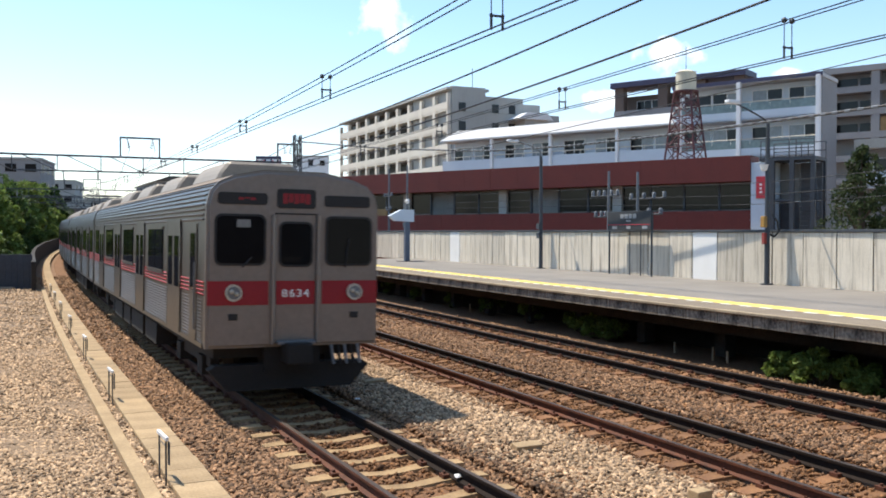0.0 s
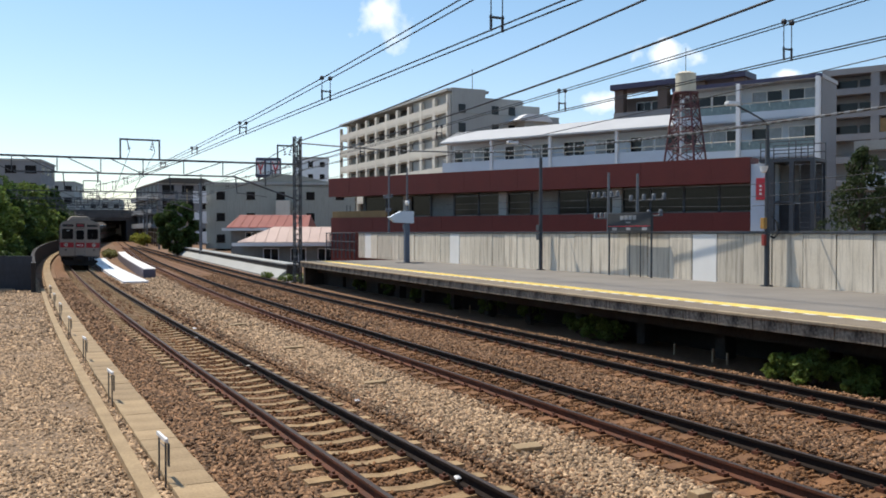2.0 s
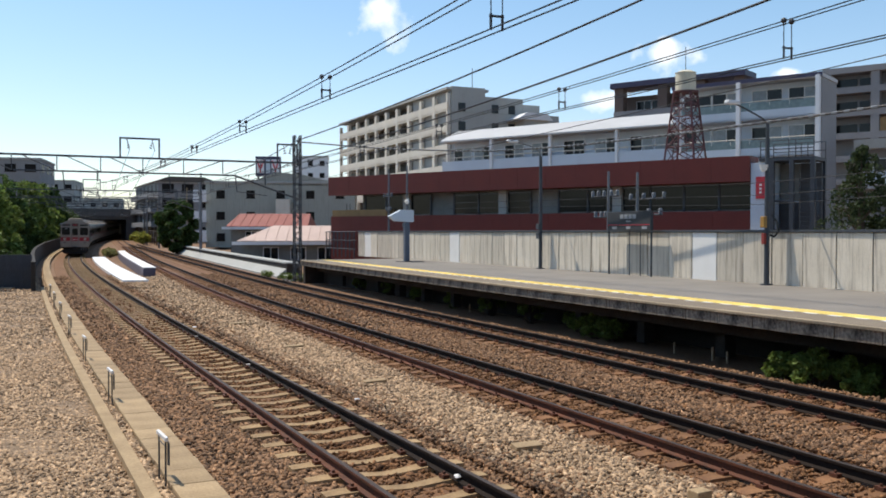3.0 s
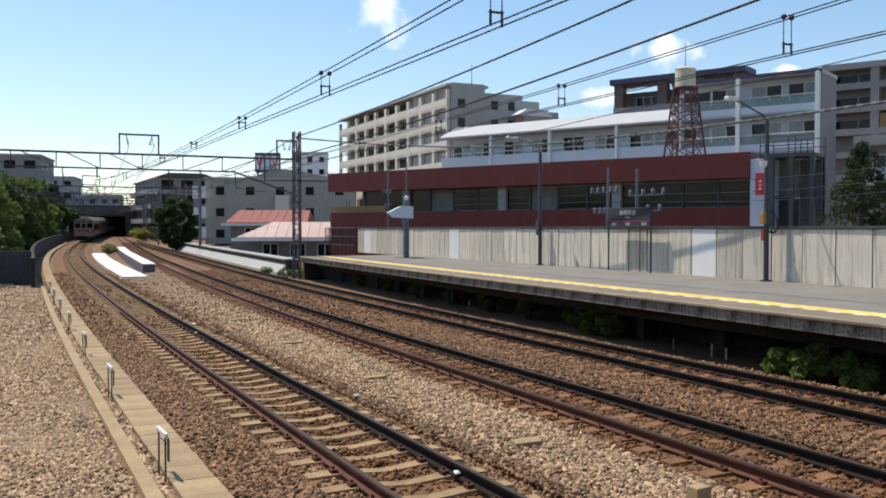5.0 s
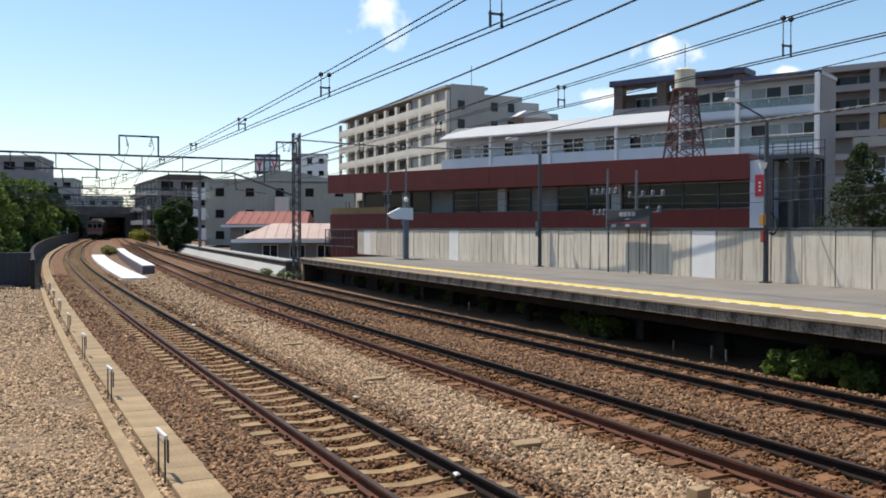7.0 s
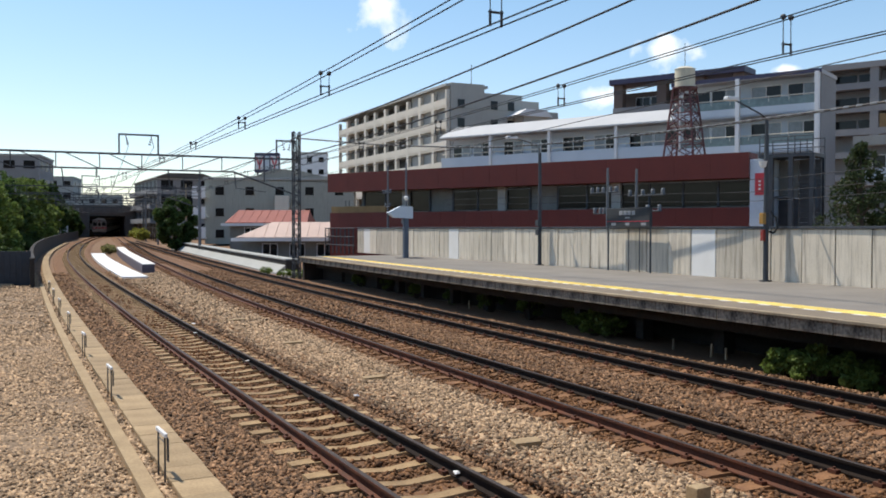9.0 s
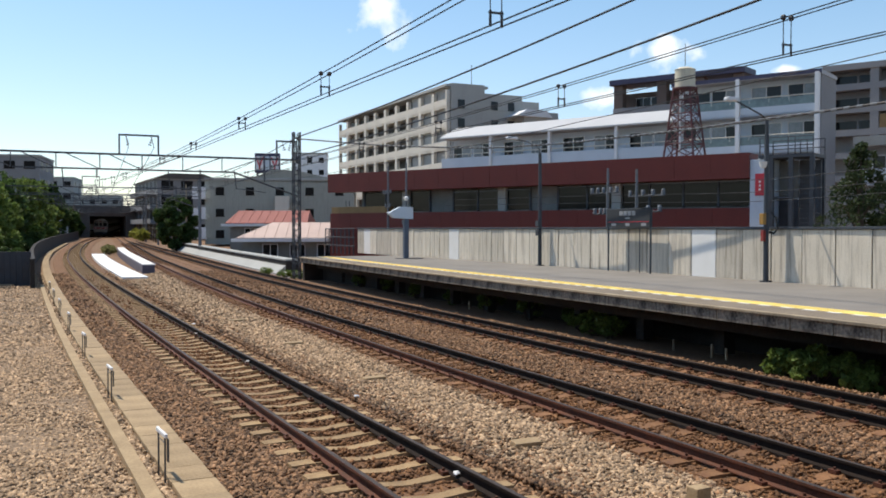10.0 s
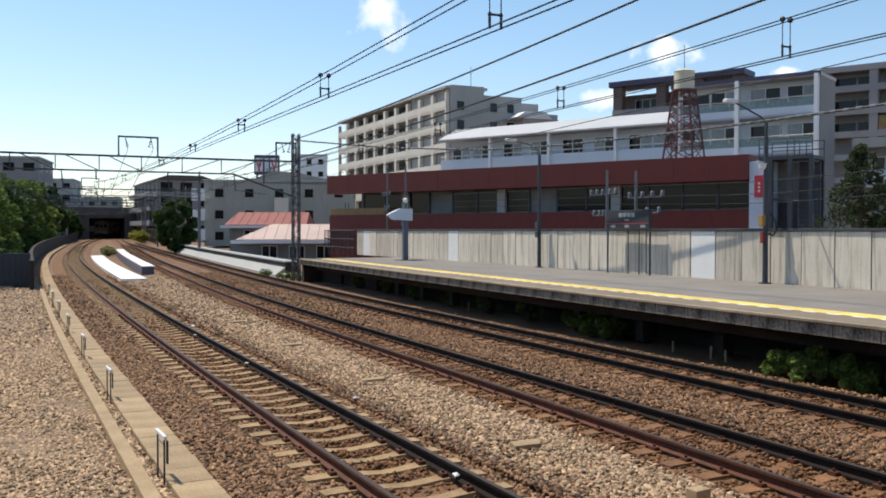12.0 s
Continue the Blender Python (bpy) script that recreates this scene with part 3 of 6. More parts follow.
def red_building():
    t = thing("station_building", pose(-8.6, 67.4, 0, 0, 0, -38), "low maroon-clad building with a recessed strip of dark windows", "building")
    L = 31.5
    for name, z0, z1, y in (("lower_band", 0.0, 3.83, 0.25), ("upper_band", 5.38, 6.74, 0.0)):
        bm = B()
        box(bm, 0.02, L - 0.02, y + 0.02, y + 1.4, z0 + 0.02, z1 - 0.02)
        band = part(name, bm, REDBAND, t, "maroon metal cladding")
        bm = B()
        box(bm, 0.005, 2.095, y, y + 0.25, z0, z1, None, 0.006)
        pm = to_mesh("cladding_panel", bm, REDBAND)
        for k in range(15):
            part("cladding_panel", pm, None, band, "", pose(2.1 * k, 0, 0))
    bm = B()
    box(bm, 0.3, L - 0.2, 0.4, 14, 6.3, 6.6)
    part("roof", bm, GREYWALL, t)
    bm = B()
    box(bm, 2.2, L - 0.3, 1.4, 13.8, 3.8, 5.4)
    part("wall", bm, SHOPWALL, t, "grey recessed wall")
    bm = B()
    box(bm, 0, 1.95, 0, 0.05, 0, 1.32)
    pane = to_mesh("window", bm, SHOPGLASS)
    bm = B()
    box(bm, -0.06, 0.06, 0, 0.12, 0, 1.5)
    mull = to_mesh("mullion", bm, DARKSTEEL)
    bm = B()
    box(bm, -0.3, 0.3, 0, 0.3, 0, 1.56)
    pier = to_mesh("pier", bm, GREYWALL)
    for i in range(14):
        x = 2.6 + i * 2.06
        if i not in (3, 7):
            part("window", pane, None, t, "", pose(x, 1.32, 3.95))
        part("mullion", mull, None, t, "", pose(x - 0.05, 1.27, 3.84))
        if i % 4 == 2:
            part("pier", pier, None, t, "pale grey pier", pose(x - 0.05, 1.08, 3.83))
    bm = B()
    box(bm, 0.1, 5.5, 0.3, 1.2, 3.82, 4.3, None, 0.02)
    part("ledge", bm, OCHRE, t, "ochre boarded ledge above the cladding")
    for x in (1.4, 1.75):
        bm = B()
        rod(bm, (x, 0.5, 4.28), (x, 0.5, 4.75), 0.03, 6)
        part("ledge_rail", bm, DARKSTEEL, t)
    bm = B()
    box(bm, L, L + 1.05, 0.1, 6, 0, 6.35, None, 0.02)
    end = part("end_wall", bm, BLUEGREY, t, "pale grey end wall")
    bm = B()
    box(bm, L + 0.3, L + 0.8, 0.03, 0.1, 4.45, 5.6, None, 0.01)
    sg = part("banner", bm, SIGNRED, t, "red banner with white marks")
    for k in range(3):
        bm = B()
        box(bm, L + 0.49, L + 0.61, 0.015, 0.031, 4.72 + k * 0.2, 4.82 + k * 0.2)
        part("lettering", bm, LETTER, sg)


red_building()


SHUTTER = mat("dull_grey_shutter", (0.1, 0.103, 0.108), (0.07, 0.073, 0.077), 0.8, 0.0, 1, 12, 0.1, 0.004)


def stair_tower():
    t = thing("external_staircase", pose(17.0, 47.4, 0, 0, 0, -38), "black steel escape stair frame with railed landing beside the building", "staircase")
    bm = B()
    box(bm, -0.5, 2.3, 0, 2.2, 6.38, 6.56)
    part("landing", bm, DARKSTEEL, t)
    for x in (-0.45, 1.0, 1.35, 2.25):
        for y in (0.05, 2.15):
            bm = B()
            rod(bm, (x, y, 6.5), (x, y, 7.45), 0.028, 6)
            part("baluster", bm, DARKSTEEL, t)
    for z in (7.0, 7.45):
        for y in (0.05, 2.15):
            bm = B()
            rod(bm, (-0.45, y, z), (2.25, y, z), 0.028, 6)
            part("rail", bm, DARKSTEEL, t)
    for x, y in ((0.15, 0.1), (1.15, 0.1), (2.2, 0.1), (0.15, 2.0), (2.2, 2.0)):
        bm = B()
        box(bm, x - 0.11, x + 0.11, y - 0.11, y + 0.11, 0, 6.4)
        part("post", bm, DARKSTEEL, t)
    bm = B()
    box(bm, 0.1, 1.1, 1.5, 1.7, 4.3, 6.3)
    part("screen", bm, SHOPWALL, t, "blue-grey panel behind the frame")
    bm = B()
    box(bm, 0.1, 1.1, 1.5, 1.7, 0, 4.28)
    box(bm, 0.3, 0.8, 1.47, 1.5, 3.2, 4.1)
    part("screen", bm, DARKSTEEL, t, "dark panel behind the frame")
    for k in range(24):
        bm = B()
        box(bm, 1.15, 2.25, 1.5 + 0.02 * (k % 2), 1.7, 0.2 + k * 0.255, 0.45 + k * 0.255, None, 0.02)
        part("slat", bm, SHUTTER, t)
    for x0, z0, x1, z1 in ((0.15, 4.3, 1.15, 4.3), (2.2, 6.3, 2.45, 3.6)):
        bm = B()
        rod(bm, (x0, 0.1, z0), (x1, 0.1, z1), 0.07, 6)
        part("brace", bm, DARKSTEEL, t)


stair_tower()


def row_windows(t, xs, z, y, w, h, glassmat=PANE, frame=WHITEPAINT, curtains=False):
    """Windows let into a facade: a frame that stands proud and a pane in it."""
    bm = B()
    for x0, x1 in ((-w / 2 - 0.06, -w / 2), (w / 2, w / 2 + 0.06), (-0.03, 0.03)):
        box(bm, x0, x1, -0.05, 0.04, 0, h)
    box(bm, -w / 2 - 0.06, w / 2 + 0.06, -0.05, 0.04, -0.06, 0)
    box(bm, -w / 2 - 0.06, w / 2 + 0.06, -0.05, 0.04, h, h + 0.06)
    fr = to_mesh("window_frame", bm, frame)
    bm = B()
    box(bm, -w / 2, w / 2, -0.02, 0.03, 0, h)
    pn = to_mesh("window", bm, glassmat)
    cl, cr = B(), B()
    box(cl, -w / 2, -0.03, -0.026, -0.02, 0, h)
    box(cr, 0.03, w / 2, -0.026, -0.02, 0, h)
    drawn = (to_mesh("curtained_pane", cl, CURTAIN), to_mesh("curtained_pane", cr, CURTAIN))
    for k, x in enumerate(xs):
        ob = part("window", pn, None, t, "", pose(x, y, z))
        part("window_frame", fr, None, ob)
        if curtains and (k * 7 + int(z)) % 5 != 2:
            part("curtained_pane", drawn[(k + int(z)) % 2], None, ob, "pane with a pale curtain drawn behind it")


def white_block():
    t = thing("pale_apartment_block", pose(-0.2, 94.2, 0, 0, 0, -38), "pale blue-grey apartment block with balconies and white columns", "building")
    L, S = 37.7, 25.4
    bm = B()
    box(bm, 0.4, S, 1.6, 11, 0, 11.9)
    box(bm, S, L - 0.2, 1.6, 4.2, 0, 14.9)
    part("wall", bm, BLUEGREY, t, "pale blue-grey rear wall behind the balconies")
    bm = B()
    prism(bm, [(0.0, 0.0), (-0.35, 0.0), (-0.35, 0.15), (2.6, 1.45), (5.0, 1.45), (5.0, 0.0)], -S - 0.3, -0.0)
    bmesh.ops.transform(bm, matrix=pose(0, 0, 11.9, 0, 0, 90), verts=bm.verts)
    part("roof", bm, METALROOF, t, "pale sloping metal roof")
    bm = B()
    box(bm, S, L + 0.1, -0.1, 4.4, 14.85, 15.15)
    part("roof", bm, METALROOF, t)
    bm = B()
    box(bm, S - 0.02, L + 0.12, -0.14, -0.08, 14.9, 15.22)
    part("fascia", bm, NAVY, t, "dark blue roof edge")
    # Thin taupe sheet over the pale end face paints in that side's shade.
    bm = B()
    box(bm, L - 0.19, L + 0.03, 0.14, 4.3, 0, 14.84)
    part("end_wall", bm, TAUPE, t, "end wall with its shade painted in as taupe")
    for x0, x1, z in ((0, S, 8.8), (S, L, 8.8), (S, L, 11.85), (S, L, 5.7), (0, S, 5.7)):
        bm = B()
        box(bm, x0 + 0.05, x1 - 0.05, 0, 1.6, z, z + 0.18)
        box(bm, x0 + 0.05, x1 - 0.05, 0, 0.1, z, z + (1.15 if x0 == 0 else 0.75))
        bal = part("balcony", bm, BLUEGREY, t, "blue-grey balcony front")
        if x0 > 0:
            bm = B()
            box(bm, x0 + 0.1, x1 - 0.1, 0.02, 0.06, z + 0.75, z + 1.4)
            part("glass_screen", bm, PALEPANE, bal, "greenish glass balcony screen")
        bm = B()
        rod(bm, (x0 + 0.1, 0.03, z + 1.5), (x1 - 0.1, 0.03, z + 1.5), 0.045, 6)
        for k in range(int((x1 - x0) / 1.6)):
            rod(bm, (x0 + 0.3 + 1.6 * k, 0.03, z + 1.1), (x0 + 0.3 + 1.6 * k, 0.03, z + 1.5), 0.025, 5)
        part("handrail", bm, CREAM, bal, "cream handrail")
    for x in (6.3, 13.1, 20.1):
        b2 = B()
        box(b2, x - 0.14, x + 0.14, -0.2, 0.12, 3, 11.95, None, 0.02)
        part("column", b2, WHITEPAINT, t, "white column")
    for x in (31.2, 37.5):
        b2 = B()
        box(b2, x - 0.17, x + 0.17, -0.25, 0.12, 3, 15.0, None, 0.02)
        part("column", b2, WHITEPAINT, t, "white column")
    row_windows(t, [1.6, 4.2, 8.0, 11.2, 14.8, 18.2, 21.8, 24.2], 9.0, 1.55, 2.2, 2.35, curtains=True)
    row_windows(t, [27, 29.6, 33, 36], 9.0, 1.55, 2.4, 2.35, curtains=True)
    row_windows(t, [27, 29.6, 33, 36], 12.05, 1.55, 2.4, 2.35, curtains=True)


white_block()


def cream_block():
    """The long apartment house whose gallery front runs parallel to the line."""
    t = thing("cream_apartment_block", pose(0.5, 130, 0, 0, 0, 25), "large cream apartment block with rows of gallery openings", "building")
    D, L, fl, z0 = 19.0, 48.5, 3.02, 2.3
    # The core's dark colour stands in for shade deep in the gallery openings.
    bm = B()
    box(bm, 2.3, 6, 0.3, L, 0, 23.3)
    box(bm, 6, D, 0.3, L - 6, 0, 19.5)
    part("core", bm, DARKTAUPE, t, "core wall with the gallery shade painted in dark")
    for k in range(8):
        bm = B()
        z = z0 + k * fl
        if k < 7:
            box(bm, 0, 0.18, 0, L, z - 0.35, z + 0.95)
        box(bm, 0, 2.4, 0, L, z - 0.2, z)
        part("gallery", bm, CREAM, t, "cream gallery parapet")
    n = 10
    for k in range(n + 1):
        bm = B()
        y = L * (k / n)
        box(bm, 0.0 - 0.02, 0.5, max(0, y - 0.42), min(L, y + 0.42), 0, 22.6)
        part("pier", bm, CREAM, t, "cream pier")
    pn = B()
    box(pn, 2.22, 2.32, -1.5, 1.5, 0, 2.2)
    pane = to_mesh("window", pn, GALLERYPANE)
    for k in range(2, 7):
        for j in range(n):
            part("window", pane, None, t, "", pose(0, L * (j + 0.5) / n, z0 + k * fl + 0.2))
    bm = B()
    box(bm, -0.15, D * 0.35, -0.1, L + 0.1, 23.1, 23.45)
    part("roof", bm, GREYWALL, t)
    # gable end with stepped storeys
    for x0, x1, z in ((0.6, 6.0, 23.6), (6.0, 12.3, 22.4), (12.3, 15.2, 21.6), (15.2, 18.6, 20.2)):
        bm = B()
        box(bm, x0, x1, -0.25, 14, 0, z, None, 0.03)
        part("stepped_wall", bm, GREYWALL, t, "grey stepped end wall")
    bm = B()
    for z in range(8, 22, 3):
        box(bm, 0.6, 15, -0.32, -0.2, z - 0.06, z + 0.06)
    part("string_course", bm, GREENGREY, t)
    wf = []
    for z in (11.3, 14.3, 17.3, 20.0):
        for x in (2.2, 7.6, 10.4):
            wf.append((x, z))
    b3 = B()
    box(b3, -0.55, 0.55, -0.32, -0.2, 0, 1.3)
    gw = to_mesh("window", b3, PANE)
    for x, z in wf:
        part("window", gw, None, t, "", pose(x, 0, z))
    bm = B()
    prism(bm, [(9.5, 19.0), (11.2, 20.0), (14.6, 20.0), (15.6, 19.0)], -3.5, -0.25)
    part("canopy", bm, WHITEPAINT, t, "white projecting roof hood")
    bm = B()
    box(bm, 11.0, 15, -3.0, -0.2, 8, 19.0)
    part("bay", bm, GREYWALL, t)
    bm = B()
    rod(bm, (5.5, 3, 23), (5.5, 3, 27), 0.05, 6)
    part("aerial", bm, STEEL, t)


cream_block()


def terrace_block():
    t = thing("taupe_apartment_block", pose(24.7, 132, 0, 0, 0, -38), "taupe tiled apartment block with loggias and a rooftop pergola", "building")
    # rooftop storey with pergola
    bm = B()
    box(bm, 0.5, 19, 3.0, 13, 0, 22.5)
    part("wall", bm, BROWNWALL, t, "brown upper storey")
    bm = B()
    box(bm, -0.4, 19.4, -0.4, 4, 23.4, 24.2, None, 0.05)
    part("pergola_beam", bm, NAVY, t, "deep navy pergola slab with openings")
    for x in (0.8, 7.5, 13, 18.4):
        bm = B()
        box(bm, x - 0.7, x + 0.7, 0.1, 1.3, 0, 23.5)
        part("column", bm, BROWNWALL, t)
    bm = B()
    box(bm, 0, 19, 0, 3.6, 0, 19.2)
    box(bm, 0, 19, 0, 0.2, 19, 20.1)
    part("balcony", bm, TAUPE, t)
    row_windows(t, [3.4, 5.8, 10.2, 15.6], 19.3, 2.95, 2.2, 2.4)


terrace_block()


def loggia_block():
    t = thing("grey_apartment_block", pose(50.7, 121, 0, 0, 0, -38), "dark grey apartment block with deep loggias", "building")
    L, fl = 30, 2.95
    bm = B()
    box(bm, 0, L, 2.4, 12, 0, 23.6)
    part("core", bm, TAUPE, t)
    for k in range(9):
        bm = B()
        z = -2.3 + k * 3.0
        box(bm, 0, L, 0, 1.7, z - 0.85, z)
        part("loggia_parapet", bm, TAUPE, t, "taupe tiled loggia parapet")
    for k in range(6):
        bm = B()
        x = (0.35, 6.25, 12.35, 18.4, 24.5, 29.5)[k]
        box(bm, x - 0.5, x + 0.55, 0.02, 1.6, 0, 23.6)
        part("pier", bm, TAUPE, t)
    bm = B()
    box(bm, -0.2, L + 0.2, -0.15, 12, 23.5, 24.3)
    part("roof", bm, TAUPE, t)
    bm = B()
    box(bm, 6.9, 8.3, 0.1, 0.16, 15.72, 17.5, None, 0.01)
    part("blind", bm, OCHRE, t, "orange-brown blind hung in a loggia")
    b3 = B()
    box(b3, -1.3, 1.3, 2.3, 2.42, 0, 2.1)
    pn = to_mesh("window", b3, PANE)
    for k in range(4, 7):
        for x in (2.3, 5.2, 11.8, 14.6):
            part("window", pn, None, t, "", pose(x, 0, -3.1 + (k + 2) * 3.0))


loggia_block()


def house_right():
    """Lower house whose balcony shows beside the block."""
    t = thing("balcony_house", pose(34.5, 76, 0, 0, 0, -38), "grey house with a pale balcony behind the tree", "building")
    bm = B()
    box(bm, 0, 10, 1.2, 8, 0, 10)
    part("wall", bm, TAUPE, t)
    bm = B()
    box(bm, -0.1, 10, -0.1, 8, 9.6, 10.4)
    part("roof_edge", bm, GREYWALL, t)
    bm = B()
    box(bm, 0, 10, 0, 0.12, 6.4, 7.7)
    box(bm, 0, 10, 0, 1.3, 6.3, 6.5)
    part("balcony", bm, BLUEGREY, t)
    row_windows(t, [2.2, 5.6, 8.6], 6.8, 1.15, 2.0, 2.0)


house_right()


def simple_block(name, m, w, d, h, floors, bays, wallm, label, ww=1.2, wh=1.1, side=True):
    t = thing(name, m, label, "building")
    bm = B()
    box(bm, 0, w, 0, d, 0, h, None, 0.03)
    part("wall", bm, wallm, t)
    bm = B()
    box(bm, -0.15, w + 0.15, -0.15, d + 0.15, h, h + 0.35, None, 0.03)
    part("roof", bm, GREYWALL, t)
    b3 = B()
    box(b3, -ww / 2 - 0.08, ww / 2 + 0.08, -0.06, 0.03, -0.08, 0)
    box(b3, -ww / 2, ww / 2, -0.035, 0.03, 0, wh)
    pn = to_mesh("window", b3, GALLERYPANE)
    for k in range(floors):
        for j in range(bays):
            part("window", pn, None, t, "", pose(w * (j + 0.5) / bays, 0, h * (k + 0.32) / floors))
        if side == "left":
            for j in range(bays * 2):
                part("window", pn, None, t, "", pose(0, d * (j + 0.5) / (bays * 2), h * (k + 0.32) / floors, 0, 0, -90))
        elif side:
            for j in range(max(1, bays // 2)):
                part("window", pn, None, t, "", pose(w, d * (j + 0.5) / max(1, bays // 2), h * (k + 0.32) / floors, 0, 0, 90))
    return t


grey = simple_block("grey_flats", pose(-34.5, 131, 0.4, 0, 0, 4), 21.5, 12, 9.3, 3, 5, GREENGREY, "three-storey grey flats with small square windows")
for k in range(3):
    bm = B()
    box(bm, -1.6, 0.3, -1.1, -1.0, 0.9 + k * 2.9, 2.5 + k * 2.9)
    box(bm, -1.6, 0.3, -1.1, 0.2, 0.8 + k * 2.9, 0.95 + k * 2.9)
    part("balcony", bm, WHITEPAINT, grey, "white balcony front")
bm = B()
box(bm, 10.2, 12.2, -1.4, -0.2, 4.9, 7.0)
part("bay", bm, CREAM, grey, "cream stair bay")
bm = B()
prism(bm, [(6, 9.3), (21.5, 9.3), (21.5, 8.8), (14, 10.6), (10, 11.0)], 0, 11)
part("gable", bm, GREENGREY, grey)
flats = simple_block("brown_flats", pose(-54.0, 171, 1, 0, 0, 27), 11, 28, 11.0, 4, 3, TAUPE, "older taupe flats standing along the cutting", 2.2, 1.7, "left")
bm = B()
prism(bm, [(-0.5, 11.2), (11.5, 11.2), (8.5, 12.2), (2.0, 12.2)], -0.4, 28.4)
part("hip_roof", bm, DARKTAUPE, flats, "dark weathered roof")
for k in range(3):
    bm = B()
    box(bm, -1.2, 0.02, 1.0, 27.0, 2.6 + 2.75 * k, 2.75 + 2.75 * k)
    box(bm, -1.2, -1.1, 1.0, 27.0, 2.6 + 2.75 * k, 3.6 + 2.75 * k)
    part("balcony", bm, TAUPE, flats, "long taupe balcony")
simple_block("dark_apartments", pose(-92, 152, 0, 0, 0, 14), 22.5, 14, 15.2, 5, 7, TAUPE, "dark grey apartment house above the trees", 1.8, 1.3)
simple_block("pale_apartments", pose(-104, 222, 0, 0, 0, 14), 12.5, 14, 15.2, 5, 4, GREYWALL, "distant pale grey apartment house", 1.8, 1.3)
simple_block("white_flats", pose(-37, 222, 0, 0, 0, 6), 8.5, 9, 21.0, 7, 3, WHITEPAINT, "distant white flats with small windows", 1.2, 1.2)
simple_block("cream_flats", pose(-42, 196, 0, 0, 0, 4), 20, 10, 13.6, 4, 6, CREAM, "distant cream flats with a sloping roof", 1.2, 1.2)


def billboard():
    t = thing("rooftop_billboard", pose(-31.2, 150, 0, 0, 0, 8), "rooftop billboard with red and white panels on a steel frame", "billboard")
    bm = B()
    box(bm, 0, 4.1, 0, 2.5, 12.0, 15.2, None, 0.03)
    part("board", bm, NAVY, t, "slate blue board")
    for x0, x1, mt in ((0.2, 1.4, WHITEPAINT), (1.7, 2.4, BLUEGREY), (2.6, 3.9, WHITEPAINT)):
        bm = B()
        box(bm, x0, x1, -0.05, 0.0, 12.4, 14.7)
        part("panel", bm, mt, t)
    for cx in (0.8, 3.25):
        bm = B()
        for s in (-1, 1):
            prism(bm, [(cx + s * 0.1 - 0.12, 13.2), (cx + s * 0.1 + 0.12, 13.2), (cx + s * 0.5 + 0.12, 14.5), (cx + s * 0.5 - 0.12, 14.5)], -0.1, -0.05)
        box(bm, cx - 0.13, cx + 0.13, -0.1, -0.05, 12.5, 13.3)
        part("emblem", bm, SIGNRED, t, "red forked emblem")
    bm = B()
    for x in (0.4, 2, 3.7):
        for y in (0.3, 2.2):
            rod(bm, (x, y, 0), (x, y, 12.1), 0.12, 6)
    part("support", bm, DARKSTEEL, t)


billboard()


def hip_house(name, m, w, d, eave, ridge, roofm, label, inset):
    t = thing(name, m, label, "house")
    bm = B()
    box(bm, 0.4, w - 0.4, 0.6, d - 0.4, -1.5, eave)
    part("wall", bm, SHOPWALL, t)
    bm = B()
    lo = [bm.verts.new(c) for c in ((0, 0, eave), (w, 0, eave), (w, d, eave), (0, d, eave))]
    lb = [bm.verts.new((v.co.x, v.co.y, eave - 0.12)) for v in lo]
    hi = [bm.verts.new(c) for c in ((inset, d * 0.55, ridge), (w - 0.3, d * 0.55, ridge))]
    for f in ((lo[0], lo[1], hi[1], hi[0]), (lo[1], lo[2], hi[1]), (lo[2], lo[3], hi[0], hi[1]), (lo[3], lo[0], hi[0]), lb[::-1]):
        bm.faces.new(f)
    for i in range(4):
        bm.faces.new((lb[i], lb[(i + 1) % 4], lo[(i + 1) % 4], lo[i]))
    bmesh.ops.recalc_face_normals(bm, faces=bm.faces)
    roof = part("roof", bm, roofm, t)
    bm = B()
    k = 0.5
    while k < w - 0.2:
        t0 = min(1.0, k / inset)
        top = t0 if k < inset else 1.0
        rod(bm, (k, 0.02, eave + 0.02), (k, 0.02 + (d * 0.55 - 0.02) * top, eave + (ridge - eave) * top + 0.02), 0.03, 4)
        k += 0.9
    part("roof_seams", bm, roofm, roof)
    bm = B()
    box(bm, -0.4, w + 0.1, -0.25, -0.02, eave - 0.36, eave - 0.08)
    part("eave", bm, WHITEPAINT, t, "white eave strip")
    row_windows(t, [w * 0.3, w * 0.55, w * 0.8], eave - 1.6, 0.58, 1.2, 1.0)
    return t


hip_house("red_roofed_house", pose(-22.9, 95, 0, 0, 0, 2), 8.6, 9, 3.3, 4.7, REDROOF, "low house with a faded red metal roof", 0.5)
hip_house("pink_roofed_house", pose(-17.4, 76, 0, 0, 0, 4), 9.2, 7, 1.95, 3.25, PINKROOF, "low house with a sun-bleached pink roof and white eave", 2.6)


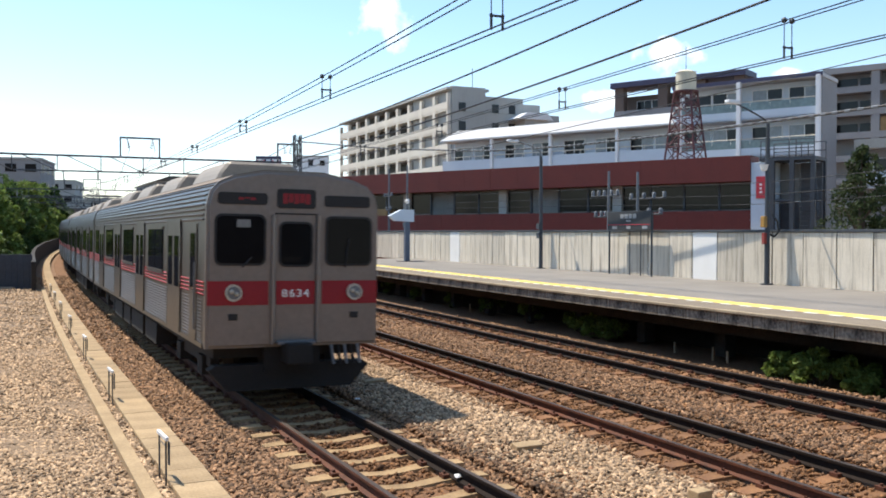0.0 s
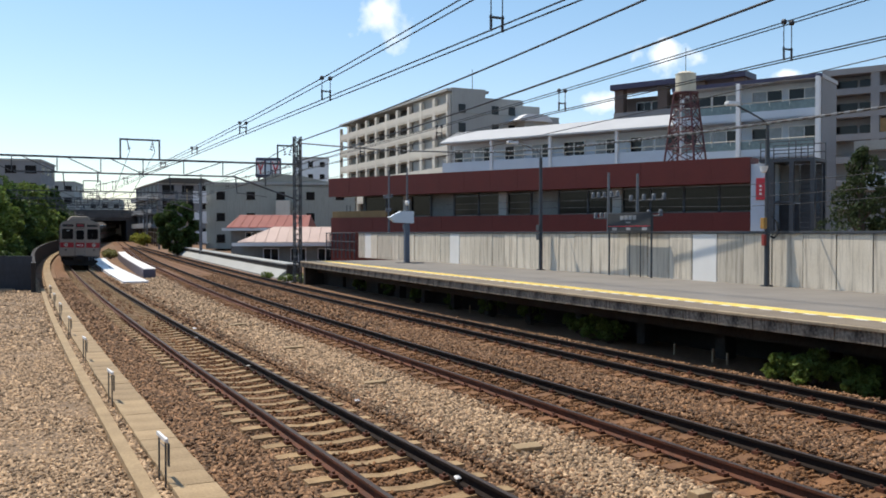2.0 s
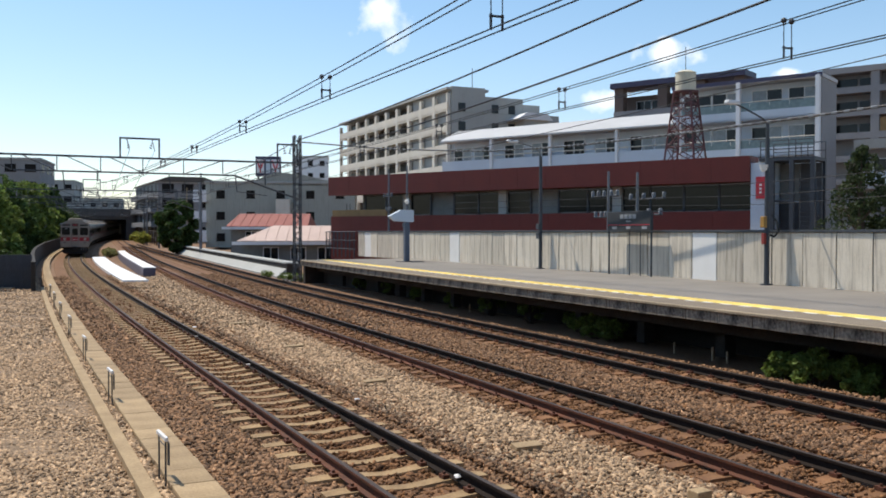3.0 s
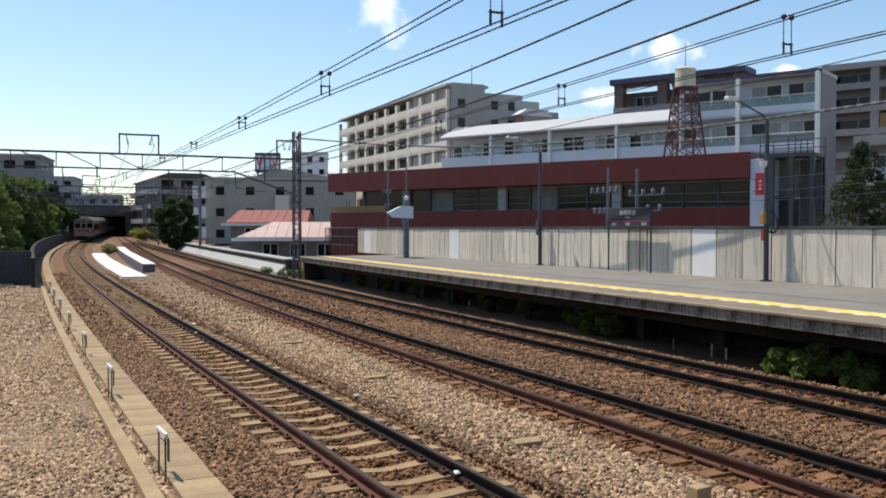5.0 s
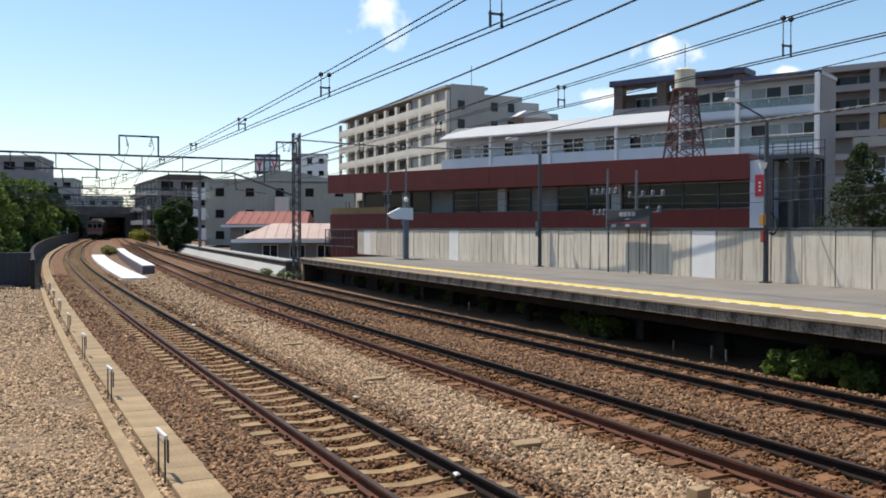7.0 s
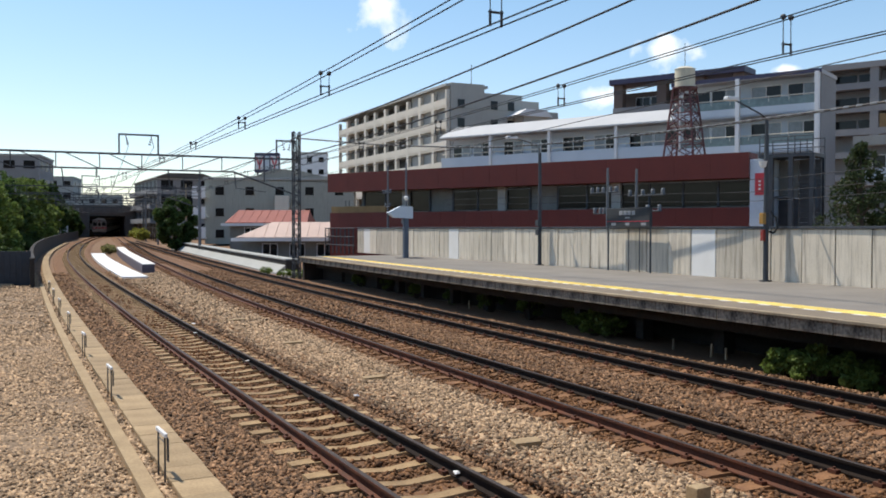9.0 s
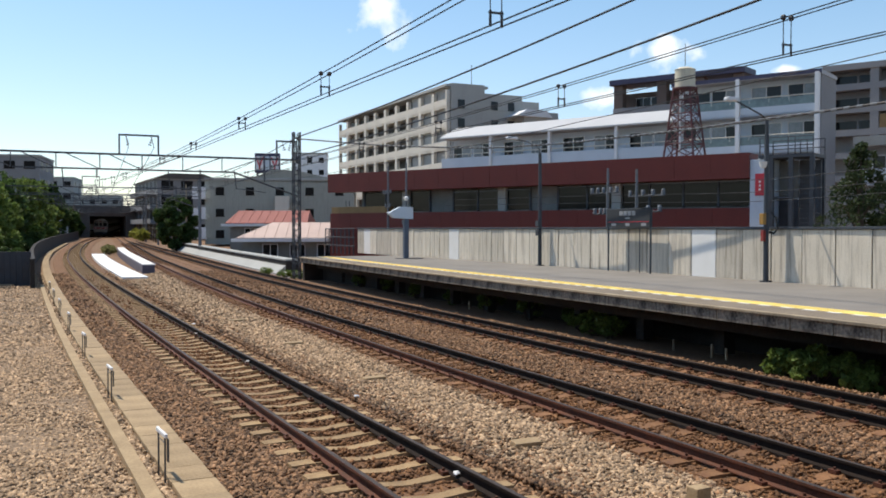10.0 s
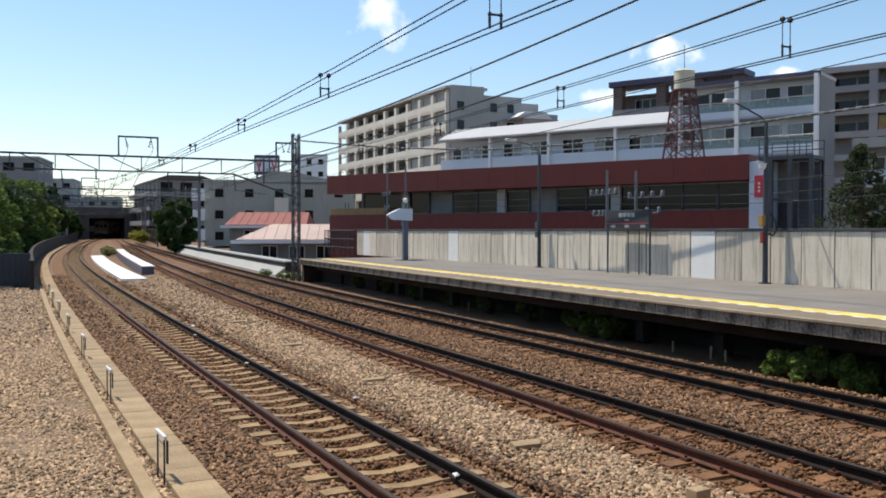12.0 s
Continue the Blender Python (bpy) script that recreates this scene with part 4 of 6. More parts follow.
def bridge():
    t = thing("road_bridge", place(0, 205, 0), "dark concrete road bridge crossing the railway cutting", "bridge", kind="structure")
    g = zg(205)
    bm = B()
    box(bm, 4, 40, 0, 16, g + 4.3, g + 5.3)
    box(bm, 4, 40, -0.3, 0.1, g + 4.9, g + 6.6)
    part("deck", bm, BRIDGECON, t, "weathered bridge deck and parapet")
    for u0, u1 in ((9.4, 13.1), (20.3, 23.6)):
        bm = B()
        box(bm, u0, u1, 0, 12, -0.5, g + 4.4)
        part("abutment", bm, BRIDGECON, t)
    # Unseen roof and end wall added so the opening behind the bridge stays dark.
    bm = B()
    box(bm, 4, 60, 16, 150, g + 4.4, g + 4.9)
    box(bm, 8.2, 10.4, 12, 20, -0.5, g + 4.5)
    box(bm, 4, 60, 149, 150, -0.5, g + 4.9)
    part("covered_way", bm, DARKCON, t, "added near-black cover keeping the bridge opening dark")
    bm = B()
    box(bm, -40, 9.5, 0.5, 6, -1, g + 5.0)
    box(bm, 22.8, 60, 0.5, 6, -1, g + 3.0)
    part("wing_wall", bm, BRIDGECON, t)


bridge()


def light_block_behind():
    """Unseen span and walls added behind the viewer to darken the train front."""
    t = thing("wall_footbridge", UV, "unseen span and walls added to block light behind the viewer", "footbridge", kind="structure")
    bm = B()
    box(bm, -22, 30, -16, -12, 4.9, 9.5)
    part("span", bm, GREENGREY, t)
    for u0, u1 in ((-22, 1.6), (6.2, 6.7), (13.2, 30)):
        bm = B()
        box(bm, u0, u1, -15.8, -12.2, -0.3, 4.9)
        part("support_wall", bm, GREENGREY, t)
    bm = B()
    box(bm, -22, 30, -40, -38, -0.3, 9.5)
    part("rear_wall", bm, DARKCON, t)


light_block_behind()


def wall_west():
    """Plain unseen blocks added beyond the gravel yard to cut fill and reflections."""
    t = thing("wall_west", UV, "unseen dark blocks added to cut sky fill and reflections", "wall", kind="structure")
    for v0, v1, h in ((-12, 8, 5.2), (8.4, 24, 6), (24.4, 42, 4.8), (42.4, 52, 5.6)):
        bm = B()
        box(bm, -20, -14, v0, v1, -0.3, h, None, 0.05)
        part("house_front", bm, DARKTAUPE, t)


wall_west()

# ---- train ----


def rounded(bm, x0, x1, z0, z1, r, y0, y1):
    """A plate with rounded corners in the x-z plane."""
    pts = []
    for cx, cz, a0 in ((x1 - r, z1 - r, 0), (x0 + r, z1 - r, 90), (x0 + r, z0 + r, 180), (x1 - r, z0 + r, 270)):
        for k in range(5):
            a = radians(a0 + 22.5 * k)
            pts.append((cx + r * math.cos(a), cz + r * math.sin(a)))
    prism(bm, pts, y0, y1)


def train_car(cab):
    t = thing("commuter_train_car", pose(0, 0, 0), "stainless steel train car with red stripe and " + ("three-window cab front" if cab else "four doors a side"), "train", "cars of one train")
    HL, W = 9.75, 1.38
    prof = [(-W, 0.92), (-W, 3.08), (-W + 0.05, 3.28), (-W + 0.17, 3.42), (-W + 0.42, 3.53), (-0.5, 3.62), (0.5, 3.62), (W - 0.42, 3.53), (W - 0.17, 3.42), (W - 0.05, 3.28), (W, 3.08), (W, 0.92)]
    bm = B()
    prism(bm, prof, -HL + (0.12 if cab else 0), HL)
    part("body", bm, STAINLESS, t, "stainless steel body shell")
    bm = B()
    prism(bm, [(-W + 0.16, 3.43), (-W + 0.42, 3.55), (-0.5, 3.65), (0.5, 3.65), (W - 0.42, 3.55), (W - 0.16, 3.43)], -HL + 0.14, HL - 0.02)
    part("roof", bm, ROOFGREY, t, "brownish grey roof")
    # cooling units
    bm = B()
    prism(bm, [(-0.82, 3.56), (-0.72, 3.76), (-0.58, 3.93), (0.58, 3.93), (0.72, 3.76), (0.82, 3.56)], -1.15, 1.15)
    bmesh.ops.bevel(bm, geom=[e for e in bm.edges], offset=0.05, segments=1, affect="EDGES")
    ac = to_mesh("cooling_unit", bm, ACGREY)
    for y in (-6.4, -2.15, 2.15, 6.4):
        part("cooling_unit", ac, None, t, "pale roof cooling unit", pose(0, y, 0))
    # corrugated lower side and roof-edge beads
    for s in (-1, 1):
        bm = B()
        for k in range(13):
            z = 1.0 + k * 0.052
            rod(bm, (s * (W + 0.002), -HL + 0.3, z), (s * (W + 0.002), HL - 0.1, z), 0.013, 5)
        for k in range(8):
            z = 2.86 + k * 0.075
            dx = (0.0, 0.0, 0.0, 0.0, 0.02, 0.04, 0.077, 0.14)[k]
            rod(bm, (s * (W + 0.004 - dx), -HL + 0.2, z), (s * (W + 0.004 - dx), HL - 0.1, z), 0.02, 5)
        part("corrugation", bm, STAINLESS, t, "corrugated steel beading")
        bm = B()
        for k in range(4):
            z = 1.72 + k * 0.06
            rod(bm, (s * (W + 0.002), -HL + 0.16, z), (s * (W + 0.002), HL - 0.1, z), 0.017, 5)
        part("side_stripe", bm, TRAINRED, t, "red side stripe")
        sill = B()
        box(sill, s * W, s * (W + 0.02), -HL + 0.2, HL - 0.1, 0.9, 0.97)
        part("sill_beam", sill, STAINLESS, t)
    # doors and windows
    bm = B()
    box(bm, -0.035, 0.027, -0.68, 0.68, 0.95, 2.83)
    box(bm, 0.0, 0.03, -0.7, -0.64, 0.95, 2.86)
    box(bm, 0.0, 0.03, 0.64, 0.7, 0.95, 2.86)
    box(bm, 0.0, 0.03, -0.7, 0.7, 2.83, 2.88)
    box(bm, 0.0, 0.026, -0.02, 0.02, 0.95, 2.83)
    door = to_mesh("door", bm, STAINLESS)
    bm = B()
    for y in (-0.33, 0.33):
        box(bm, 0.024, 0.033, y - 0.22, y + 0.22, 1.72, 2.6)
    dwin = to_mesh("door_window", bm, TRAINGLASS)
    bm = B()
    for y0, y1 in ((-0.95, -0.03), (0.03, 0.95)):
        box(bm, 0.004, 0.022, y0, y1, 1.95, 2.72)
    win = to_mesh("window", bm, TRAINGLASS)
    bm = B()
    box(bm, 0.0, 0.035, -1.03, 1.03, 1.89, 1.94)
    box(bm, 0.0, 0.035, -1.03, 1.03, 2.73, 2.77)
    wfr = to_mesh("window_frame", bm, STAINLESS)
    for s, rz in ((1, 0), (-1, 180)):
        ys = (-6.9, -2.3, 2.3, 6.9)
        for y in ys:
            ob = part("door", door, None, t, "", pose(s * W, y, 0, 0, 0, rz))
            part("door_window", dwin, None, ob)
        for y in (-4.6, 0, 4.6) + (() if cab else (-8.6,)) + (8.6,):
            if abs(y) < 8:
                ob = part("window", win, None, t, "", pose(s * W, y, 0, 0, 0, rz))
                part("window_frame", wfr, None, ob)
            else:
                w1 = B()
                box(w1, 0.004, 0.02, -0.6, 0.6, 1.95, 2.72)
                part("window", w1, TRAINGLASS, t, "", pose(s * W, y, 0, 0, 0, rz))
        if cab:
            w1 = B()
            box(w1, -0.01, 0.02, -0.3, 0.3, 0.95, 2.8)
            ob = part("crew_door", w1, STAINLESS, t, "", pose(s * W, -8.75, 0, 0, 0, rz))
            w1 = B()
            box(w1, 0.019, 0.026, -0.2, 0.2, 1.75, 2.65)
            part("door_window", w1, TRAINGLASS, ob)
            w1 = B()
            rod(w1, (0.06, -0.36 * s, 1.15), (0.06, -0.36 * s, 2.2), 0.016, 6)
            part("grab_rail", w1, STEEL, t, "", pose(s * W, -8.75, 0, 0, 0, rz))
    # underfloor gear
    bm = B()
    box(bm, -1.2, 1.2, -HL + 0.3, HL - 0.2, 0.72, 0.93)
    for y0, y1 in ((-3.9, -2.2), (-1.8, 0.3), (0.6, 2.0), (2.4, 4.2)):
        box(bm, -1.25, -0.3, y0, y1, 0.32, 0.75)
        box(bm, 0.3, 1.25, y0 + 0.3, y1 - 0.1, 0.3, 0.75)
    part("underframe", bm, UNDER, t, "black underfloor equipment")
    bm = B()
    for s in (-1, 1):
        box(bm, s * 0.9, s * 1.05, -1.6, 1.6, 0.45, 0.72)
        for y in (-1.05, 1.05):
            box(bm, s * 0.85, s * 1.12, y - 0.2, y + 0.2, 0.28, 0.6)
    box(bm, -0.9, 0.9, -0.25, 0.25, 0.4, 0.75)
    bog = to_mesh("bogie", bm, UNDER)
    bm = B()
    for s in (-1, 1):
        rod(bm, (s * 0.52, 0, 0.43), (s * 0.64, 0, 0.43), 0.43, 20)
    rod(bm, (-0.52, 0, 0.43), (0.52, 0, 0.43), 0.08, 8)
    whl = to_mesh("wheelset", bm, UNDER)
    for y in (-6.9, 6.9):
        ob = part("bogie", bog, None, t, "", pose(0, y, 0))
        for dy in (-1.05, 1.05):
            part("wheelset", whl, None, ob, "", pose(0, dy, 0.005))
    if not cab:
        return t
    # flat cab front, facing -y
    F = -HL
    bm = B()
    face = [(-W, 0.9), (-W, 3.08), (-W + 0.05, 3.29), (-W + 0.18, 3.44), (-W + 0.42, 3.54), (-0.5, 3.63), (0.5, 3.63), (W - 0.42, 3.54), (W - 0.18, 3.44), (W - 0.05, 3.29), (W, 3.08), (W, 0.9)]
    prism(bm, face, F, F + 0.13)
    bmesh.ops.bevel(bm, geom=[e for e in bm.edges if all(abs(v.co.y - F) < 0.01 for v in e.verts)], offset=0.05, segments=3, affect="EDGES")
    part("cab_front", bm, FACEGREY, t, "flat pale grey cab front")
    cx = ((-0.87, 0.36), (0.0, 0.24), (0.87, 0.36))
    for x, hw in cx:
        z0, z1 = (2.2, 2.92)
        if hw < 0.3:
            z0, z1 = 2.18, 2.82
        bm = B()
        rounded(bm, x - hw - 0.035, x + hw + 0.035, z0 - 0.035, z1 + 0.035, 0.11, F - 0.016, F + 0.02)
        fr = part("cab_window", bm, BLACK, t, "black rubber window seal")
        bm = B()
        rounded(bm, x - hw, x + hw, z0, z1, 0.085, F - 0.02, F - 0.008)
        part("pane", bm, TRAINGLASS, fr)
    bm = B()
    box(bm, -0.93, -0.72, F - 0.0225, F - 0.0205, 2.75, 2.87)
    part("sun_visor", bm, SHOPWALL, t, "grey sun visor lowered in the cab window")
    for x in (-0.36, 0.36):
        bm = B()
        rod(bm, (x, F - 0.02, 0.95), (x, F - 0.02, 2.95), 0.035, 8)
        part("door_pillar", bm, FACEGREY, t)
    bm = B()
    for x in (-0.33, 0.33):
        box(bm, x - 0.012, x + 0.012, F - 0.008, F + 0.02, 1.0, 2.98)
    box(bm, -0.33, 0.33, F - 0.008, F + 0.02, 2.96, 2.985)
    part("door_seam", bm, BLACK, t, "dark seam round the end door")
    bm = B()
    for x0, x1 in ((-W + 0.02, -0.43), (-0.31, 0.31), (0.43, W - 0.02)):
        box(bm, x0, x1, F - 0.01, F + 0.02, 1.56, 1.93)
    part("front_stripe", bm, TRAINRED, t, "broad red band")
    for x, hw, z0, z1 in ((-0.84, 0.38, 3.1, 3.28), (0.0, 0.31, 3.06, 3.36), (0.84, 0.38, 3.1, 3.28)):
        bm = B()
        rounded(bm, x - hw, x + hw, z0, z1, 0.05, F - 0.018, F + 0.02)
        d = part("display", bm, BLACK, t, "black destination display")
        for k in range(0 if x > 0.5 else (5 if x == 0 else 3)):
            bm = B()
            bx = x - hw * 0.7 + k * 0.09 + (0.2 if x < 0 else 0)
            box(bm, bx, bx + 0.075, F - 0.023, F - 0.017, z0 + 0.07 + 0.02 * (k % 2), z1 - 0.07)
            part("led_mark", bm, LEDRED, d, "dim red lettering")
    for x in (-0.97, 0.97):
        bm = B()
        rod(bm, (x, F - 0.05, 1.75), (x, F + 0.02, 1.75), 0.13, 20)
        lamp = part("headlamp", bm, LAMPGLASS, t, "round chrome headlamp")
        bm = B()
        rod(bm, (x, F - 0.053, 1.75), (x, F - 0.04, 1.75), 0.098, 20)
        part("reflector", bm, STEEL, lamp, "dull grey reflector bowl")
        bm = B()
        for dx, dz in ((-0.035, 0.02), (0.04, -0.02)):
            ball(bm, (x + dx, F - 0.055, 1.75 + dz), 0.036, 10)
        part("lens", bm, LAMPGLASS, lamp, "pair of pale bulbs")
        bm = B()
        box(bm, x - 0.07, x + 0.07, F - 0.02, F + 0.01, 1.33, 1.43, None, 0.01)
        part("tail_lamp", bm, BLACK, t, "small dark tail lamp")
    txt = bpy.data.curves.new("number", "FONT")
    txt.body, txt.size, txt.align_x, txt.extrude, txt.offset, txt.space_character = "8634", 0.2, "CENTER", 0.004, 0.002, 1.16
    tob = bpy.data.objects.new("number", txt)
    scene.collection.objects.link(tob)
    me = bpy.data.meshes.new_from_object(tob.evaluated_get(bpy.context.evaluated_depsgraph_get()))
    bpy.data.objects.remove(tob)
    me.materials.clear()
    me.materials.append(LETTER)
    part("fleet_number", me, None, t, "white car number", pose(0, F - 0.016, 1.68, 90, 0, 0) @ Matrix.Diagonal((1.0, 0.85, 1, 1)))
    bm = B()
    rod(bm, (-0.85, F - 0.04, 2.14), (-0.7, F - 0.05, 2.3), 0.014, 5)
    rod(bm, (0.8, F - 0.04, 2.14), (0.86, F - 0.05, 2.6), 0.014, 5)
    part("wiper", bm, BLACK, t)
    bm = B()
    box(bm, -0.3, 0.3, F - 0.14, F + 0.1, 0.95, 1.0, None, 0.01)
    part("step", bm, STEEL, t, "grey footplate below the centre door")
    bm = B()
    prism(bm, [(-1.3, 0.55), (-1.0, 0.22), (1.0, 0.22), (1.3, 0.55), (1.2, 0.62), (-1.2, 0.62)], F + 0.15, F + 0.4)
    part("snow_guard", bm, UNDER, t, "dark skirt plate over the rails")
    bm = B()
    box(bm, -0.2, 0.2, F - 0.35, F + 0.6, 0.66, 0.98, None, 0.03)
    box(bm, -0.45, 0.45, F + 0.1, F + 0.5, 0.5, 0.92)
    part("coupler", bm, UNDER, t, "black automatic coupler")
    for k in range(5):
        bm = B()
        x = 0.62 + k * 0.11
        rod(bm, (x, F + 0.05, 0.9), (x + 0.02, F - 0.02, 0.6), 0.025, 6)
        part("brake_hose", bm, UNDER if k % 2 else STEEL, t, "hanging hose")
    return t


def pantograph(car):
    bm = B()
    for s in (-1, 1):
        rod(bm, (s * 0.5, -0.5, 3.7), (s * 0.42, 0.5, 4.1), 0.025, 6)
        rod(bm, (s * 0.42, 0.5, 4.1), (s * 0.3, -0.1, 4.5), 0.02, 6)
        rod(bm, (s * 0.5, -0.6, 3.68), (s * 0.5, 0.6, 3.68), 0.03, 6)
    rod(bm, (-0.85, -0.1, 4.5), (0.85, -0.1, 4.5), 0.03, 6)
    part("pantograph", bm, DARKSTEEL, car, "black folding pantograph", pose(0, 5.0, 0))


CARS = [train_car(True)]
mid = train_car(False)
CARS.append(mid)
for k in range(7):
    CARS.append(copy_thing(mid, pose(0, 40 + 20 * k, 0)))
for k in (1, 4):
    pantograph(CARS[k])

# ---- overhead line ----


def tube(bm, pts, r, n=5):
    """A wire through points of the (u, v, z) plan."""
    prev = None
    for i, p in enumerate(pts):
        d = (Vector(pts[min(i + 1, len(pts) - 1)]) - Vector(pts[max(i - 1, 0)])).normalized()
        side = d.cross(Vector((0, 0, 1))).normalized()
        up = side.cross(d)
        ring = [bm.verts.new(Vector(p) + side * (r * math.cos(2 * math.pi * k / n)) + up * (r * math.sin(2 * math.pi * k / n))) for k in range(n)]
        if prev:
            for k in range(n):
                bm.faces.new((prev[k], prev[(k + 1) % n], ring[(k + 1) % n], ring[k]))
        prev = ring


def catenary(fn, contact, low, k, v_hang, twin, label, v0=-12, v1=205):
    t = thing("overhead_line", UV, label, "overhead wire", "overhead contact lines")

    def zm(v):
        w = v if v < 51 else 1 + ((v - 51) % 45) * (50 / 45)
        return low + k * (w - 26) ** 2 + zg(v)

    vs = [v0 + (v1 - v0) * i / 110 for i in range(111)]
    offs = (-0.06, 0.06) if twin else (0.0,)
    for o in offs:
        bm = B()
        tube(bm, [(fn(v) + o, v, zm(v)) for v in vs], 0.008)
        part("messenger_wire", bm, WIRE, t)
        bm = B()
        tube(bm, [(fn(v) + o, v, contact + zg(v)) for v in vs], 0.008)
        part("contact_wire", bm, WIRE, t)
    v = v_hang
    while v < 60:
        bm = B()
        for o in offs:
            rod(bm, (fn(v) + o, v, contact), (fn(v) + o, v, zm(v)), 0.006, 5)
            ball(bm, (fn(v) + o, v, zm(v) + 0.005), 0.035, 8)
        if twin:
            zb = contact + 0.12
            rod(bm, (fn(v) - 0.075, v, zb), (fn(v) + 0.075, v, zb), 0.012, 6)
            for o in offs:
                rod(bm, (fn(v) + o, v, contact - 0.01), (fn(v) + o, v, zb + 0.02), 0.013, 6)
        part("hanger", bm, DARKSTEEL, t)
        v += 4.85
    return t


catenary(track_a, 4.57, 4.70, 0.0009, 2.55, True, "twin overhead contact wires with short hangers above the track")
catenary(track_b, 4.72, 4.92, 0.0007, 3.05, True, "overhead contact wires with black hangers above the middle track")


def cable(name, pts, r, label, n=40, lashed=False):
    knots = np.array(pts, float)
    s = np.linspace(0, len(pts) - 1, n)
    p = np.stack([np.interp(s, range(len(pts)), knots[:, i]) for i in range(3)], 1)
    for _ in range(6):
        p[1:-1] = 0.25 * p[:-2] + 0.5 * p[1:-1] + 0.25 * p[2:]
    bm = B()
    tube(bm, [tuple(q) for q in p], r, 6)
    ob = solid(name, bm, WIRE, UV, label, "cable", "feeder cables")
    if lashed:
        bm = B()
        for a, b in zip(p, p[1:]):
            for f in (0.0, 0.5):
                c, d = a + (b - a) * f, a + (b - a) * (f + 0.22)
                rod(bm, tuple(c), tuple(d), r * 1.25, 6)
        tagged(part("lashing", bm, STEEL, ob, "pale grey lashing turns"), kind="stuff")
    return ob


cable("feeder_cable", [(14.4, v, 7.95 + 0.00065 * (51 - v) ** 2) for v in range(-9, 52, 6)], 0.03, "thick black feeder cable strung to the mast top")
cable("feeder_cable", [(14.45, v, 6.85 + 0.0007 * (48 - v) ** 2) for v in range(-9, 52, 6)], 0.03, "thick black feeder cable strung to the gantry beam")
cable("feeder_cable", [(14.4, 51, 7.95), (14.9, 66, 7.3), (15.6, 80, 7.2), (16.5, 96, 7.8)], 0.022, "black feeder cable running on past the mast")
cable("feeder_cable", [(14.45, 51, 6.85), (14.9, 66, 6.3), (15.6, 80, 6.3), (16.5, 96, 6.9)], 0.022, "lower black feeder cable running on past the mast")
cable("lashed_cable", [(14.4, 51, 7.9), (17.0, 43.5, 6.95), (19.0, 36.1, 6.31), (19.25, 29.84, 6.02), (19.6, 23.7, 5.91), (20, 16, 5.9), (20.2, 4, 6.23)], 0.035, "sagging lashed cable over the platform", 64, True)
cable("thin_wire", [(11.7, -8, 5.9), (11.7, 5, 5.45), (11.7, 13, 5.25), (11.8, 25, 5.05), (12.2, 40, 5.1), (12.6, 51, 5.4)], 0.009, "thin wire above the platform track")


def lattice_mast(t, u, v, z0, h, w=0.36):
    for su in (-1, 1):
        for sv in (-1, 1):
            bm = B()
            box(bm, u + su * w / 2 - 0.035, u + su * w / 2 + 0.035, v + sv * w / 2 - 0.035, v + sv * w / 2 + 0.035, z0, z0 + h)
            part("leg", bm, DARKSTEEL, t)
    bm = B()
    z, flip = z0 + 0.2, 1
    while z < z0 + h - 0.3:
        for s in (-1, 1):
            rod(bm, (u - flip * w / 2, v + s * w / 2, z), (u + flip * w / 2, v + s * w / 2, z + 0.32), 0.02, 4)
            rod(bm, (u + s * w / 2, v - flip * w / 2, z), (u + s * w / 2, v + flip * w / 2, z + 0.32), 0.02, 4)
        z += 0.32
        flip = -flip
    part("lacing", bm, DARKSTEEL, t, "zigzag lacing bars")


